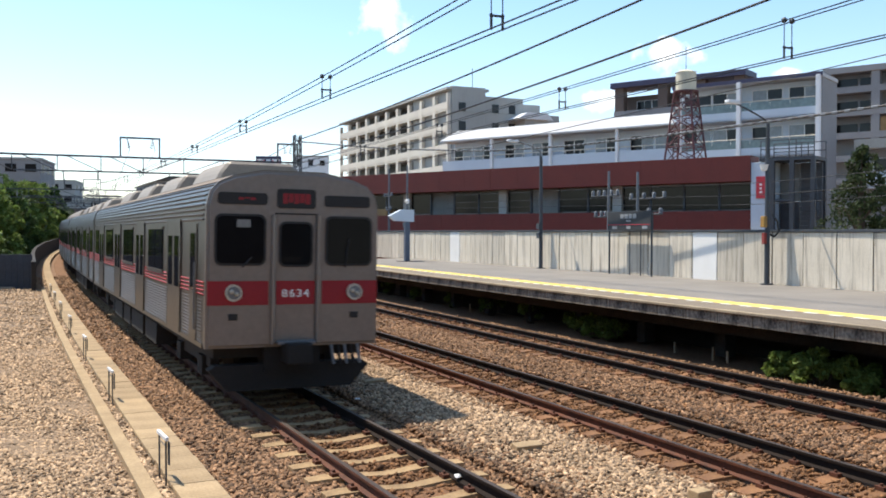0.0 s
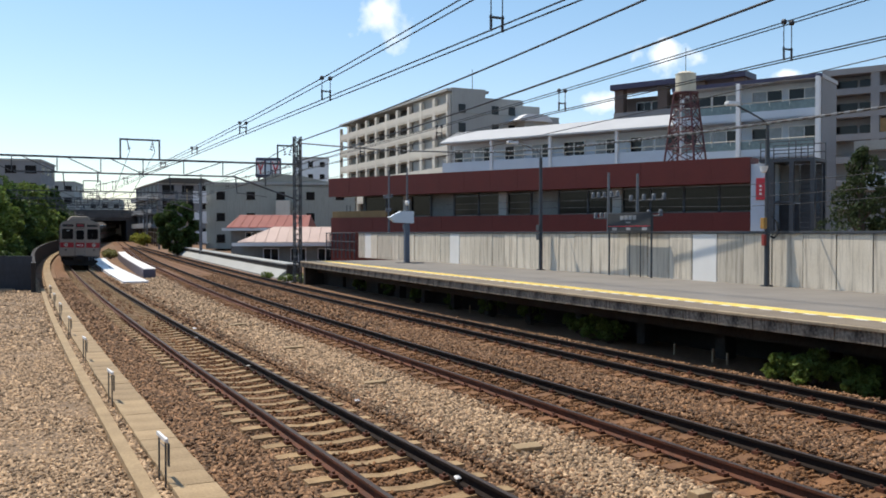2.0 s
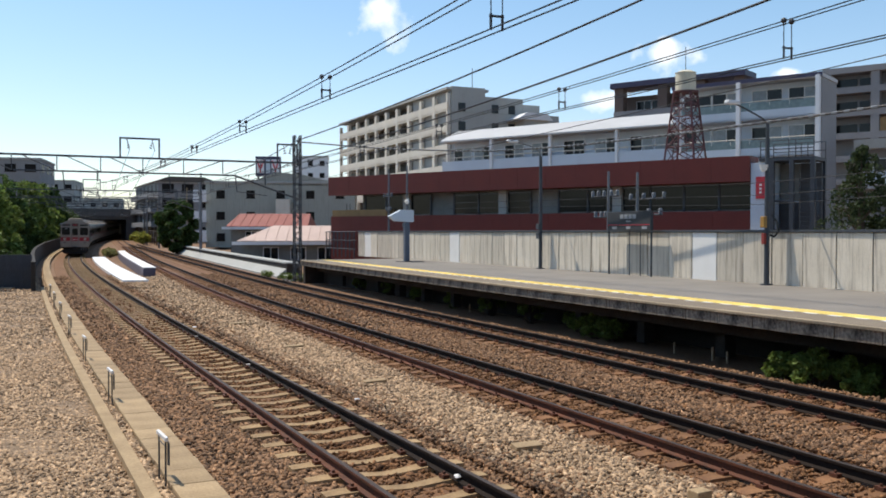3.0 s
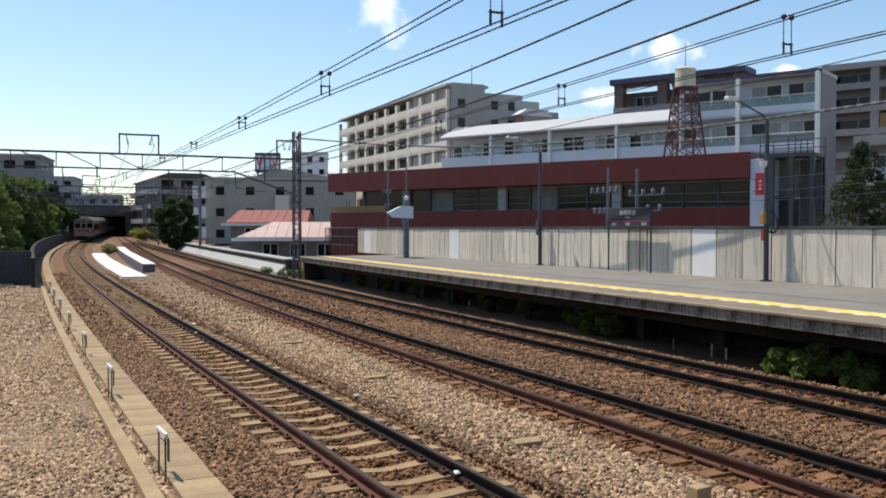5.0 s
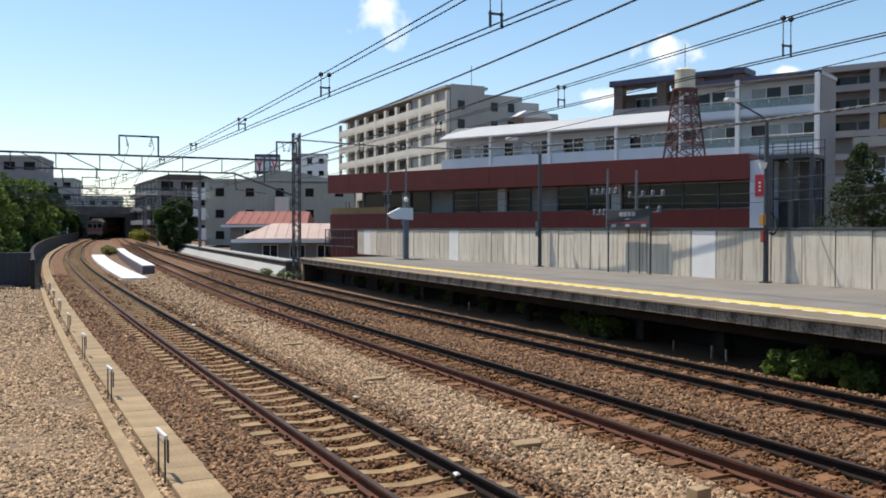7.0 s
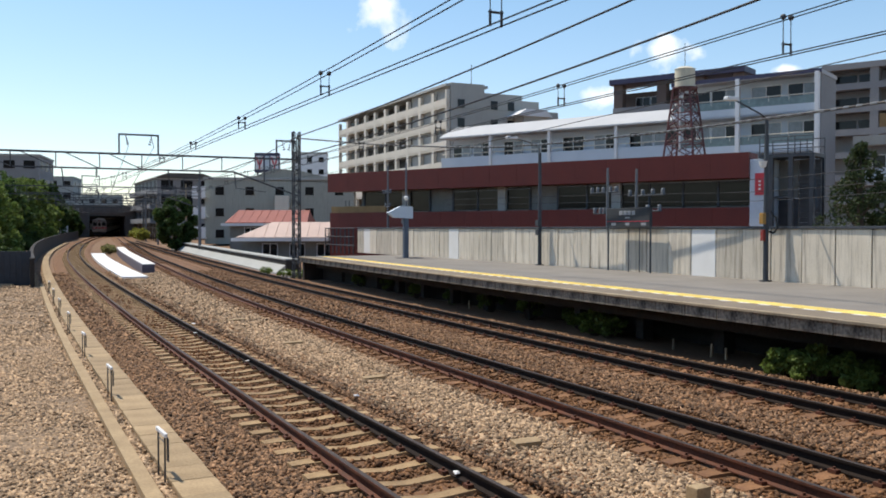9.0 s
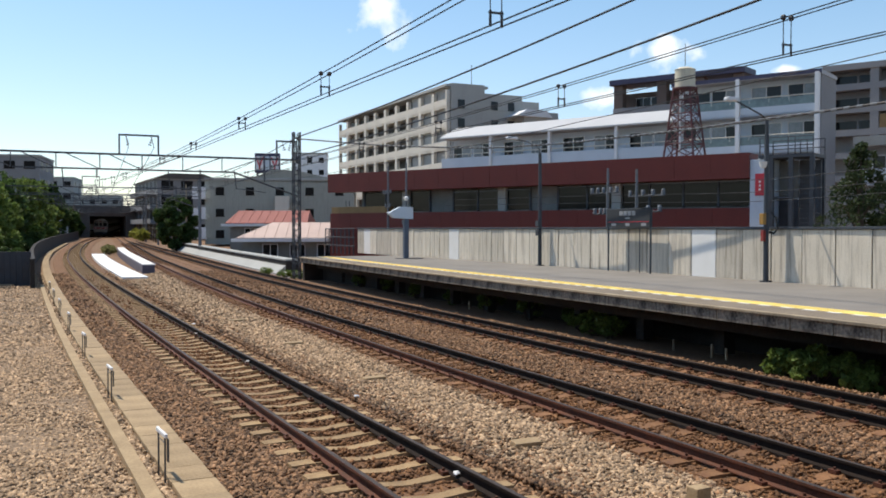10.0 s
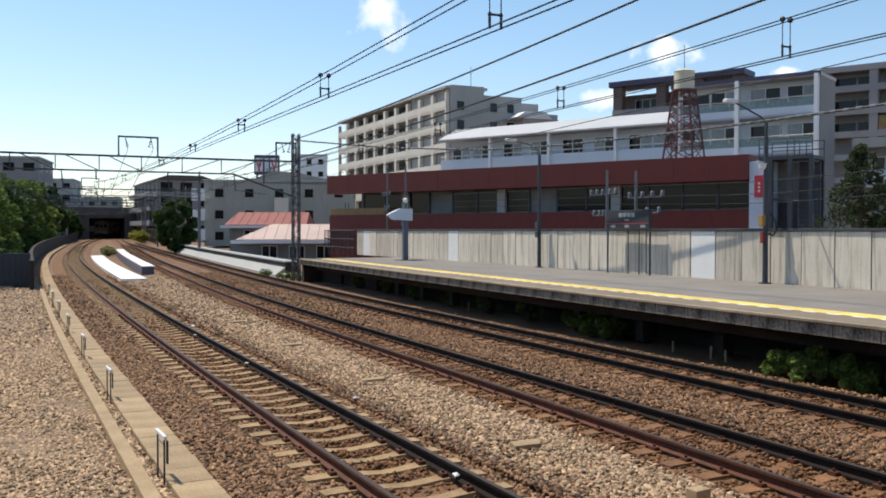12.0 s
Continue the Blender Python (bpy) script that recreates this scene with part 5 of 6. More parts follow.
def gantry(v, ul, ur, lattice, label):
    g = zg(v)
    t = thing("overhead_gantry", UV, label, "gantry", "overhead line gantries")
    zt, zb = g + 6.65, g + 5.85
    if lattice:
        lattice_mast(t, ur, v, g - 0.3, 8.55)
        lattice_mast(t, ul, v, g - 0.3, 7.6)
    else:
        for u in (ul, ur):
            bm = B()
            rod(bm, (u, v, g - 0.3), (u, v, g + 7.6), 0.16, 8)
            part("mast", bm, STEEL, t)
    bm = B()
    box(bm, ul, ur, v - 0.05, v + 0.05, zt - 0.05, zt + 0.05)
    part("top_chord", bm, DARKSTEEL, t)
    bm = B()
    box(bm, ul + (2.2 if lattice else 0), ur - (3.6 if lattice else 0), v - 0.04, v + 0.04, zb - 0.04, zb + 0.04)
    part("bottom_chord", bm, DARKSTEEL, t)
    n = 8
    for i in range(1, n):
        u = ul + (ur - ul) * i / n
        bm = B()
        rod(bm, (u, v, zb if i < n - 1 else zt - 0.5), (u, v, zt), 0.028, 5)
        if i < n:
            s = (ur - ul) / n
            if i <= n // 2:
                rod(bm, (u - s * 0.8, v, zt), (u, v, zb), 0.028, 5)
            else:
                rod(bm, (u - s, v, zb), (u, v, zt), 0.028, 5)
        part("brace", bm, DARKSTEEL, t)
    bm = B()
    rod(bm, (ur - 3.6, v, zb), (ur, v, g + 4.6), 0.05, 6)
    part("knee_brace", bm, DARKSTEEL, t)
    if lattice:
        for u0, u1 in ((4.75, 6.75), (13.25, 14.4)):
            bm = B()
            for u in (u0, u1):
                box(bm, u - 0.04, u + 0.04, v - 0.04, v + 0.04, zt, zt + 1.05)
            box(bm, u0 - 0.04, u1 + 0.04, v - 0.04, v + 0.04, zt + 1.0, zt + 1.09)
            fr = part("cross_frame", bm, DARKSTEEL, t, "raised steel frame for feeder wires")
            bm = B()
            for u in (u0 + 0.35, u1 - 0.35):
                for k in range(4):
                    rod(bm, (u + (0.05 * k if u < u1 - 0.4 else -0.05 * k), v, zt + 0.98 - 0.13 * k), (u, v, zt + 0.9 - 0.13 * k), 0.045, 8, 0.02)
            part("insulator", bm, STEEL, fr)
        bm = B()
        for u0, u1 in ((5.1, 4.35), (6.4, 5.25)):
            rod(bm, (u0, v, zt + 0.95), (u0 + 0.12, v, zt + 0.4), 0.02, 5)
            rod(bm, (u0 + 0.12, v, zt + 0.4), (u1, v, zt - 2.0), 0.014, 5)
        part("drop_wire", bm, WIRE, t)
    else:
        for u0 in (track_a(v) + 0.8, ur - 1.6):
            bm = B()
            for u in (u0, u0 + 1.6):
                box(bm, u - 0.04, u + 0.04, v - 0.04, v + 0.04, zt, zt + 1.05)
            box(bm, u0 - 0.04, u0 + 1.64, v - 0.04, v + 0.04, zt + 1.0, zt + 1.09)
            part("cross_frame", bm, DARKSTEEL, t)
    for fn in (track_a, track_b, track_c):
        u = fn(v)
        bm = B()
        rod(bm, (u - 1.7, v, g + 5.9), (u - 1.6, v, g + 4.9), 0.03, 6)
        rod(bm, (u - 1.6, v, g + 4.95), (u + 0.1, v, g + 4.75), 0.02, 6)
        rod(bm, (u, v, g + 5.95), (u, v, g + 5.35), 0.035, 6)
        for k in range(3):
            rod(bm, (u, v, g + 5.75 - 0.1 * k), (u, v, g + 5.7 - 0.1 * k), 0.07, 8, 0.03)
        part("registration_arm", bm, DARKSTEEL, t)
    return t


gantry(50.9, -2.6, 14.4, True, "dark lattice gantry carrying the overhead wires")
for v in (96, 118, 141, 163, 186):
    gantry(v, track_a(v) - 6.5, track_c(v) + 2.4, False, "distant steel gantry over the tracks")


def signal_pole(u, v, h, label):
    g = zg(v)
    bm = B()
    rod(bm, (0, 0, -0.3), (0, 0, h), 0.1, 10, 0.07)
    t = thing("utility_pole", place(u, v, g), label, "pole", "utility poles")
    part("shaft", bm, CONCRETE, t)
    for z in (h - 0.5, h - 1.1):
        bm = B()
        box(bm, -0.8, 0.8, -0.05, 0.05, z - 0.05, z + 0.05)
        for x in (-0.7, -0.3, 0.3, 0.7):
            rod(bm, (x, 0, z), (x, 0, z + 0.2), 0.05, 6)
        part("crossarm", bm, DARKSTEEL, t)


for u, v, h in ((19, 118, 8.0), (20.5, 140, 7.5), (21.5, 165, 7.0)):
    signal_pole(u, v, h, "concrete utility pole with crossarms beside the cutting")

# ---- cable trough ----


def trough():
    t = thing("cable_trough", UV, "concrete cable trough with flat lids beside the track", "cable trough", kind="structure")

    def c(v):
        return track_a(v) - 2.4

    def strip(name, o0, o1, z0, z1, material, label, v0=-10, v1=150):
        bm = B()
        sweep(bm, [(o0, z0), (o1, z0), (o1, z1), (o0, z1)], line_path(c, v0, v1, 3))
        part(name, bm, material, t, label)

    strip("kerb", -0.42, -0.25, -0.3, -0.04, LIDCON, "pale concrete kerb", -10, 49)
    strip("channel", -0.25, -0.11, -0.3, -0.1, GRAVEL, "gap filled with grit", -10, 49)
    strip("base", -0.11, 0.345, -0.3, -0.045, LIDCON, "")
    bm = B()
    box(bm, -0.115, 0.35, -0.298, 0.298, -0.05, 0.0, None, 0.008)
    lid = to_mesh("trough_lid", bm, LIDCON)
    rng = random.Random(5)
    v = 3.0
    while v < 110:
        s = c(v + 0.5) - c(v - 0.5)
        part("trough_lid", lid, None, t, "", pose(c(v) + rng.uniform(-0.005, 0.005), v, zg(v) + rng.uniform(-0.004, 0.004), 0, 0, -math.degrees(math.atan(s)) + rng.uniform(-0.4, 0.4)))
        v += 0.6
    return c


trough_u = trough()


def marker(v):
    t = thing("marker_post", place(trough_u(v) - 0.15, v, -0.12, 4), "small white-topped steel hoop marker with a hanging plate", "marker post", "markers along the trough")
    bm = B()
    for y in (-0.17, 0.17):
        rod(bm, (0, y, 0), (0, y, 0.57), 0.011, 6)
    rod(bm, (0, -0.17, 0.5), (0, 0.17, 0.5), 0.006, 5)
    part("leg", bm, DARKSTEEL, t, "thin dark legs")
    bm = B()
    box(bm, -0.017, 0.017, -0.235, 0.235, 0.56, 0.605, None, 0.008)
    part("cap", bm, WHITEPAINT, t, "white cap bar")
    bm = B()
    box(bm, 0.018, 0.03, -0.24, -0.165, 0.3, 0.55)
    part("plate", bm, DARKSTEEL, t, "dark plate")


for k in range(7):
    marker(10.27 + 5.2 * k)

rngs = random.Random(11)
for x, y, w, d, rz in ((1.08, 11.75, 0.36, 0.24, 14), (-1.3, 16.85, 0.42, 0.2, 20), (-3.65, 22.0, 0.45, 0.2, 12), (-6.3, 27.5, 0.5, 0.25, 22)):
    bm = B()
    box(bm, -w / 2, w / 2, -d / 2, d / 2, -0.14, -0.065, None, 0.012)
    solid("concrete_slab", bm, LIDCON, pose(x, y, 0, 2, -3, rz), "loose pale concrete slab lying on the ballast", "slab", "loose slabs")
bm = B()
box(bm, -0.1, 0.1, -0.08, 0.08, -0.2, 0.02, None, 0.012)
solid("stub_post", bm, LIDCON, pose(2.66, 9.35, 0, 0, 0, 30), "short weathered concrete stub standing in the ballast", "post")
for x, y in ((0.16, 10.25), (-1.45, 15.0), (-4.1, 18.9), (-7.3, 26.4), (-6.6, 24.0)):
    bm = B()
    bmesh.ops.create_icosphere(bm, subdivisions=1, radius=0.055)
    for q in bm.verts:
        q.co *= rngs.uniform(0.6, 1.4)
        q.co.z *= 0.35
    solid("paper_scrap", bm, WHITEPAINT, pose(x, y, -0.08), "crumpled white scrap lying by the rail", "litter", "white scraps")

# ---- platform furniture ----


def platform_post(u, v, h, r, label, material=DARKSTEEL):
    t = thing("platform_pole", place(u, v, 1.1), label, "pole", "poles on the platform")
    bm = B()
    rod(bm, (0, 0, 0), (0, 0, h), r, 12, r * 0.8)
    part("shaft", bm, material, t)
    bm = B()
    rod(bm, (0, 0, -0.01), (0, 0, 0.04), r * 2.2, 12)
    part("base_plate", bm, material, t)
    return t


def column_sign():
    t = thing("platform_column_sign", place(18.6, 44.6, 1.1), "slate blue steel column carrying a pale pointed box sign", "sign")
    bm = B()
    box(bm, -0.13, 0.13, -0.13, 0.13, 0, 2.12, None, 0.02)
    part("column", bm, mat("slate_blue_paint", (0.1, 0.125, 0.17), (0.08, 0.1, 0.14), 0.55, 0.2), t)
    bm = B()
    box(bm, -0.5, 0.9, -0.3, 0.3, -0.02, 0.03)
    part("base_plate", bm, DARKSTEEL, t)
    bm = B()
    prism(bm, [(-1.05, 2.42), (-0.72, 2.16), (0.36, 2.12), (0.36, 2.76), (-0.35, 2.76)], -0.16, 0.16)
    part("sign_box", bm, BLUEGREY, t, "pale grey sign box with pointed end")
    bm = B()
    rod(bm, (0, 0, 2.7), (0, 0, 4.4), 0.03, 6)
    part("rod", bm, STEEL, t)
    bm = B()
    ball(bm, (0, -0.05, 3.2), 0.13, 10)
    part("lamp", bm, LETTER, t, "white globe")


column_sign()


def lamp_pole():
    t = platform_post(20.3, 33.65, 4.85, 0.085, "dark grey lamp pole with a curved arm on the platform")
    bm = B()
    pts = [(0, 0, 4.8), (-0.04, 0, 5.02), (-0.2, 0, 5.17), (-0.6, 0, 5.3), (-1.2, 0, 5.42)]
    for a, b in zip(pts, pts[1:]):
        rod(bm, a, b, 0.03, 8)
    part("arm", bm, STEEL, t)
    bm = B()
    box(bm, -1.65, -1.15, -0.11, 0.11, 5.38, 5.5, None, 0.04)
    part("lamp_head", bm, WHITEPAINT, t)
    for z in (1.3, 1.7):
        bm = B()
        box(bm, -0.16, -0.02, -0.12, 0.12, z, z + 0.25, None, 0.01)
        part("switch_box", bm, DARKSTEEL, t)


lamp_pole()


def service_pole():
    t = platform_post(20.25, 20.5, 4.4, 0.085, "dark grey service pole with white lamp and yellow and red boxes")
    bm = B()
    rod(bm, (-0.14, 0.0, 3.5), (-0.14, 0, 3.6), 0.1, 16, 0.13)
    ball(bm, (-0.14, 0, 3.5), 0.105, 14)
    part("floodlight", bm, LETTER, t, "round white lamp")
    bm = B()
    box(bm, -0.2, -0.07, -0.08, 0.08, 1.72, 2.06, None, 0.02)
    part("call_box", bm, mat("ochre_paint", (0.4, 0.22, 0.045), (0.3, 0.16, 0.03), 0.5), t, "ochre yellow box")
    bm = B()
    box(bm, -0.17, -0.07, -0.06, 0.06, 1.22, 1.56, None, 0.02)
    part("alarm_box", bm, mat("faded_red_paint", (0.3, 0.04, 0.03), (0.2, 0.025, 0.02), 0.6), t, "dull red alarm box")
    bm = B()
    pts = [(0, 0, 4.85), (-0.25, 0, 5.0), (-0.8, 0, 5.2), (-1.25, 0, 5.36)]
    rod(bm, (0, 0, 4.3), (0, 0, 4.85), 0.05, 8)
    for a, b in zip(pts, pts[1:]):
        rod(bm, a, b, 0.026, 8)
    part("arm", bm, DARKSTEEL, t)
    bm = B()
    box(bm, -1.6, -1.18, -0.1, 0.1, 5.33, 5.45, None, 0.04)
    part("lamp_head", bm, WHITEPAINT, t)
    bm = B()
    pts = [(0.1, -0.1, 2.1), (0.1, -0.3, 1.9), (0.1, -0.35, 1.6), (0.1, -0.2, 1.45), (0.05, -0.08, 1.5)]
    for a, b in zip(pts, pts[1:]):
        rod(bm, a, b, 0.03, 6)
    part("conduit_loop", bm, BLACK, t)


service_pole()


def name_sign():
    t = thing("station_sign", place(20.2, 27.2, 1.1), "dark slate station name board on thin posts by the wall", "sign")
    for y in (1.27, 0.0, -0.65, -1.27):
        bm = B()
        rod(bm, (0, y, 0), (0, y, 2.3 if abs(y) > 1 else 1.7), 0.035 if abs(y) > 1 else 0.02, 8)
        part("post", bm, DARKSTEEL, t)
    bm = B()
    box(bm, -0.06, 0.06, -1.3, 1.3, 1.66, 2.34, None, 0.015)
    board = part("board", bm, SIGNDARK, t)
    bm = B()
    box(bm, -0.07, -0.058, -1.26, 1.26, 1.84, 1.86)
    part("line", bm, SIGNRED, board, "thin dull red line")
    grey_mark = mat("dull_lettering", (0.3, 0.31, 0.32), (0.25, 0.26, 0.27), 0.6)
    for y0, y1, z0, z1 in [(-0.46 + 0.25 * k, -0.26 + 0.25 * k, 2.08, 2.24) for k in range(4)] + [(-0.14, 0.14, 1.96, 2.01), (-1.09, -0.81, 1.7, 1.8), (0.71, 0.99, 1.7, 1.8), (-0.12, 0.12, 1.7, 1.8)]:
        bm = B()
        box(bm, -0.066, -0.058, y0, y1, z0, z1)
        part("lettering", bm, grey_mark, board, "dull grey illegible lettering")


name_sign()


def insulator_pole(u, v, h, cross, label):
    t = thing("line_pole", place(u, v, 0.8), label, "pole", "line poles behind the wall")
    bm = B()
    rod(bm, (0, 0, 0), (0, 0, h), 0.09, 10, 0.05)
    part("shaft", bm, STEEL, t)
    for z, ys in cross:
        bm = B()
        rod(bm, (0, min(ys) - 0.1, z), (0, max(ys) + 0.1, z), 0.03, 6)
        part("crossarm", bm, DARKSTEEL, t)
        for y in ys:
            bm = B()
            for k in range(3):
                rod(bm, (0, y, z + 0.03 + 0.07 * k), (0, y, z + 0.1 + 0.07 * k), 0.085, 8, 0.05)
            part("insulator", bm, STEEL, t)


insulator_pole(21.6, 30.5, 4.35, ((3.35, (-0.6, -0.2, 0.3, 0.7, 1.1)), (2.5, (0.2, 0.5, 0.9))), "thin pole with clustered insulators behind the wall")
insulator_pole(21.6, 28.6, 4.2, ((3.15, (-1.6, -1.0, -0.4, 0.4)), (2.55, (-1.4, -0.7))), "thin pole with insulator arms behind the wall")
insulator_pole(21.8, 52.2, 6.0, ((3.7, (-0.3, 0.3)), (2.2, (0.2, 0.6))), "thin lamp pole behind the wall")
insulator_pole(21.8, 55.3, 6.0, ((4.2, (-0.5, 0.3, 0.8)), (3.3, (-0.3, 0.4))), "thin aerial pole behind the wall")
for z in (4.15, 3.75, 3.45):
    cable("drop_wire", [(21.6, 46, z + 0.55), (21.6, 30, z + 0.3), (21.6, 22, z + 0.1), (21.6, 14, z + 0.35), (21.6, 2, z + 0.8)], 0.01, "grey drop wire behind the wall")


def end_fence():
    t = thing("platform_end_fence", UV, "dark railing closing the platform end", "fence")
    for k in range(8):
        bm = B()
        rod(bm, (WALL_U + 0.1, 59 + 0.9 * k, 0.9), (WALL_U + 0.1, 59 + 0.9 * k, 2.7), 0.04, 6)
        part("post", bm, DARKSTEEL, t)
    for z in (1.5, 2.1, 2.7):
        bm = B()
        rod(bm, (WALL_U + 0.1, 58.7, z), (WALL_U + 0.1, 65.4, z), 0.03, 6)
        part("rail", bm, DARKSTEEL, t)
    for k in range(24):
        bm = B()
        rod(bm, (WALL_U + 0.1, 59 + 0.27 * k, 1.4), (WALL_U + 0.1, 59 + 0.27 * k, 2.7), 0.014, 5)
        part("bar", bm, DARKSTEEL, t)


end_fence()


def water_tower():
    t = thing("water_tank_tower", pose(13.75, 51.6, 6.55, 0, 0, -38), "cream water tank on a rusty red lattice tower on the roof", "water tower")
    hb, ht, h = 0.9, 0.48, 4.05
    corners = [(-1, -1), (1, -1), (1, 1), (-1, 1)]
    for sx, sy in corners:
        bm = B()
        rod(bm, (sx * hb, sy * hb, 0), (sx * ht, sy * ht, h), 0.06, 6)
        part("leg", bm, TOWERRED, t)
    levels = [0, 0.95, 1.85, 2.65, 3.4, h]
    for z0, z1 in zip(levels, levels[1:]):
        a, b = hb + (ht - hb) * z0 / h, hb + (ht - hb) * z1 / h
        for (x0, y0), (x1, y1) in zip(corners, corners[1:] + corners[:1]):
            for p, q, r in (((x0 * a, y0 * a, z0), (x1 * b, y1 * b, z1), 0.03), ((x1 * a, y1 * a, z0), (x0 * b, y0 * b, z1), 0.03), ((x0 * b, y0 * b, z1), (x1 * b, y1 * b, z1), 0.035)):
                bm = B()
                rod(bm, p, q, r, 5)
                part("brace", bm, TOWERRED, t)
    bm = B()
    rod(bm, (0, 0, h), (0, 0, h + 0.08), 0.72, 20)
    part("platform", bm, TOWERRED, t)
    bm = B()
    rod(bm, (0, 0, h + 0.08), (0, 0, h + 1.12), 0.57, 24)
    rod(bm, (0, 0, h + 1.12), (0, 0, h + 1.26), 0.6, 24, 0.3)
    part("tank", bm, TANKCREAM, t, "cream cylindrical tank", None)
    bm = B()
    rod(bm, (0, 0, h + 1.2), (0, 0, h + 2.6), 0.02, 5)
    part("aerial", bm, DARKSTEEL, t)
    bm = B()
    rod(bm, (-0.25, -0.1, 0), (-0.25, -0.1, h), 0.06, 8)
    part("riser_pipe", bm, WHITEPAINT, t, "pale riser pipe")
    bm = B()
    for s in (-0.18, 0.18):
        rod(bm, (0.6 + s, -0.75, 0), (0.35 + s, -0.5, h), 0.02, 5)
    for k in range(12):
        f = k / 12
        rod(bm, (0.42 - 0.25 * f, -0.75 + 0.25 * f, h * f), (0.78 - 0.25 * f, -0.75 + 0.25 * f, h * f), 0.014, 4)
    part("ladder", bm, TOWERRED, t)


water_tower()

# ---- beside the line ----


def hoarding():
    t = thing("site_hoarding", pose(-30.5, 44.2, -0.15, 0, 0, 2), "dark slate panel hoarding at the edge of the gravel yard", "fence")
    bm = B()
    box(bm, 0, 1.78, 0, 0.05, 0, 1.72, None, 0.012)
    pm = to_mesh("panel", bm, DARKSTEEL)
    bm = B()
    box(bm, 0, 0.06, -0.015, 0.0, 0.02, 1.7)
    rm = to_mesh("rib", bm, DARKSTEEL)
    for k in range(6):
        ob = part("panel", pm, None, t, "", pose(-0.6 + k * 1.8, 0, 0))
        for j in range(6):
            part("rib", rm, None, ob, "", pose(0.14 + j * 0.29, 0, 0))
    bm = B()
    box(bm, 8.2, 9.4, -0.4, -0.1, 0, 0.12, None, 0.02)
    part("kerb_stone", bm, CONCRETE, t)


hoarding()


def line_wall():
    t = thing("boundary_wall", UV, "dark boundary wall with a top rail following the track", "wall", kind="structure")
    f = lambda v: track_a(v) - 3.15
    bm = B()
    sweep(bm, [(-0.1, -0.3), (0.1, -0.3), (0.1, 1.2), (-0.1, 1.2)], line_path(f, 47, 190, 4))
    part("wall_body", bm, DARKCON, t)
    bm = B()
    sweep(bm, [(-0.1, 1.203), (0.12, 1.203), (0.12, 1.27), (-0.1, 1.27)], line_path(f, 47, 190, 4))
    part("coping", bm, DARKCON, t, "dark coping rail")


line_wall()


def island():
    """Low pale slabs between the two through tracks, on the stub of an old platform."""
    t = thing("island_platform_stub", UV, "bright white slab and low edge wall between the tracks", "platform", kind="structure")

    def strip(name, f0, f1, z0, z1, v0, v1, material, label):
        bm = B()
        n = 16
        ring = []
        for i in range(n + 1):
            v = v0 + (v1 - v0) * i / n
            a, b, g = f0(v), f1(v), zg(v)
            ring.append([bm.verts.new(c) for c in ((a, v, g + z0), (a, v, g + z1), (b, v, g + z1), (b, v, g + z0))])
        for r0, r1 in zip(ring, ring[1:]):
            for i in range(4):
                bm.faces.new((r0[i], r0[(i + 1) % 4], r1[(i + 1) % 4], r1[i]))
        bm.faces.new(ring[0])
        bm.faces.new(ring[-1][::-1])
        bmesh.ops.recalc_face_normals(bm, faces=bm.faces)
        part(name, bm, material, t, label)

    strip("slab", lambda v: track_a(v) + 1.45 + 0.004 * (v - 53), lambda v: track_a(v) + 2.85, -0.3, -0.03, 53.5, 98, mat("white_coated_slab", (0.84, 0.84, 0.83), (0.78, 0.78, 0.77), 0.5, 0, 0.5, 6, 0.05, 0.004), "bright white coated slab")
    # Purplish dark colour paints the shade on the wall's sides below its white top.
    strip("edge_wall", lambda v: track_b(v) - 2.5, lambda v: track_b(v) - 1.75, -0.3, 0.38, 59.5, 104, mat("shade_painted_edge_wall", (0.13, 0.115, 0.15), (0.09, 0.08, 0.105), 0.8), "low edge wall, its shaded sides painted purplish grey")
    strip("edge_top", lambda v: track_b(v) - 2.45, lambda v: track_b(v) - 1.72, 0.384, 0.44, 59.5, 104, WALLWHITE, "white wall top")


island()


def old_platform():
    t = thing("disused_platform_edge", UV, "disused sloping concrete platform edge beside the track", "platform", kind="structure")
    f = lambda v: track_c(v) + 1.6
    bm = B()
    sweep(bm, [(0.15, -0.3), (0.15, -0.12), (0.75, 0.36), (0.75, -0.3)], line_path(f, 56, 118, 4))
    part("sloping_face", bm, GREYWALL, t, "pale grey sloping concrete face")
    bm = B()
    sweep(bm, [(0.78, -0.3), (0.78, 0.66), (1.6, 0.66), (1.6, -0.3)], line_path(f, 56, 118, 4))
    part("core", bm, DARKCON, t, "dark upright band")
    bm = B()
    sweep(bm, [(0.72, 0.664), (0.72, 0.75), (1.6, 0.75), (1.6, 0.664)], line_path(f, 56, 118, 4))
    part("top", bm, GREYWALL, t, "pale concrete top")
    bm = B()
    box(bm, 14.4, 15.6, 52.4, 54.4, -0.3, 0.05, None, 0.02)
    part("footing", bm, WALLWHITE, t, "white footing slab")


old_platform()


def small_shed():
    bm = B()
    box(bm, 0, 2.4, 0, 2, 0, 3.0)
    prism(bm, [(-0.1, 3.0), (2.5, 3.0), (1.2, 3.7)], -0.1, 2.1)
    solid("track_shed", bm, WHITEPAINT, pose(-71.5, 166, 0.7, 0, 0, 20), "small white shed beside the boundary wall", "shed")


small_shed()


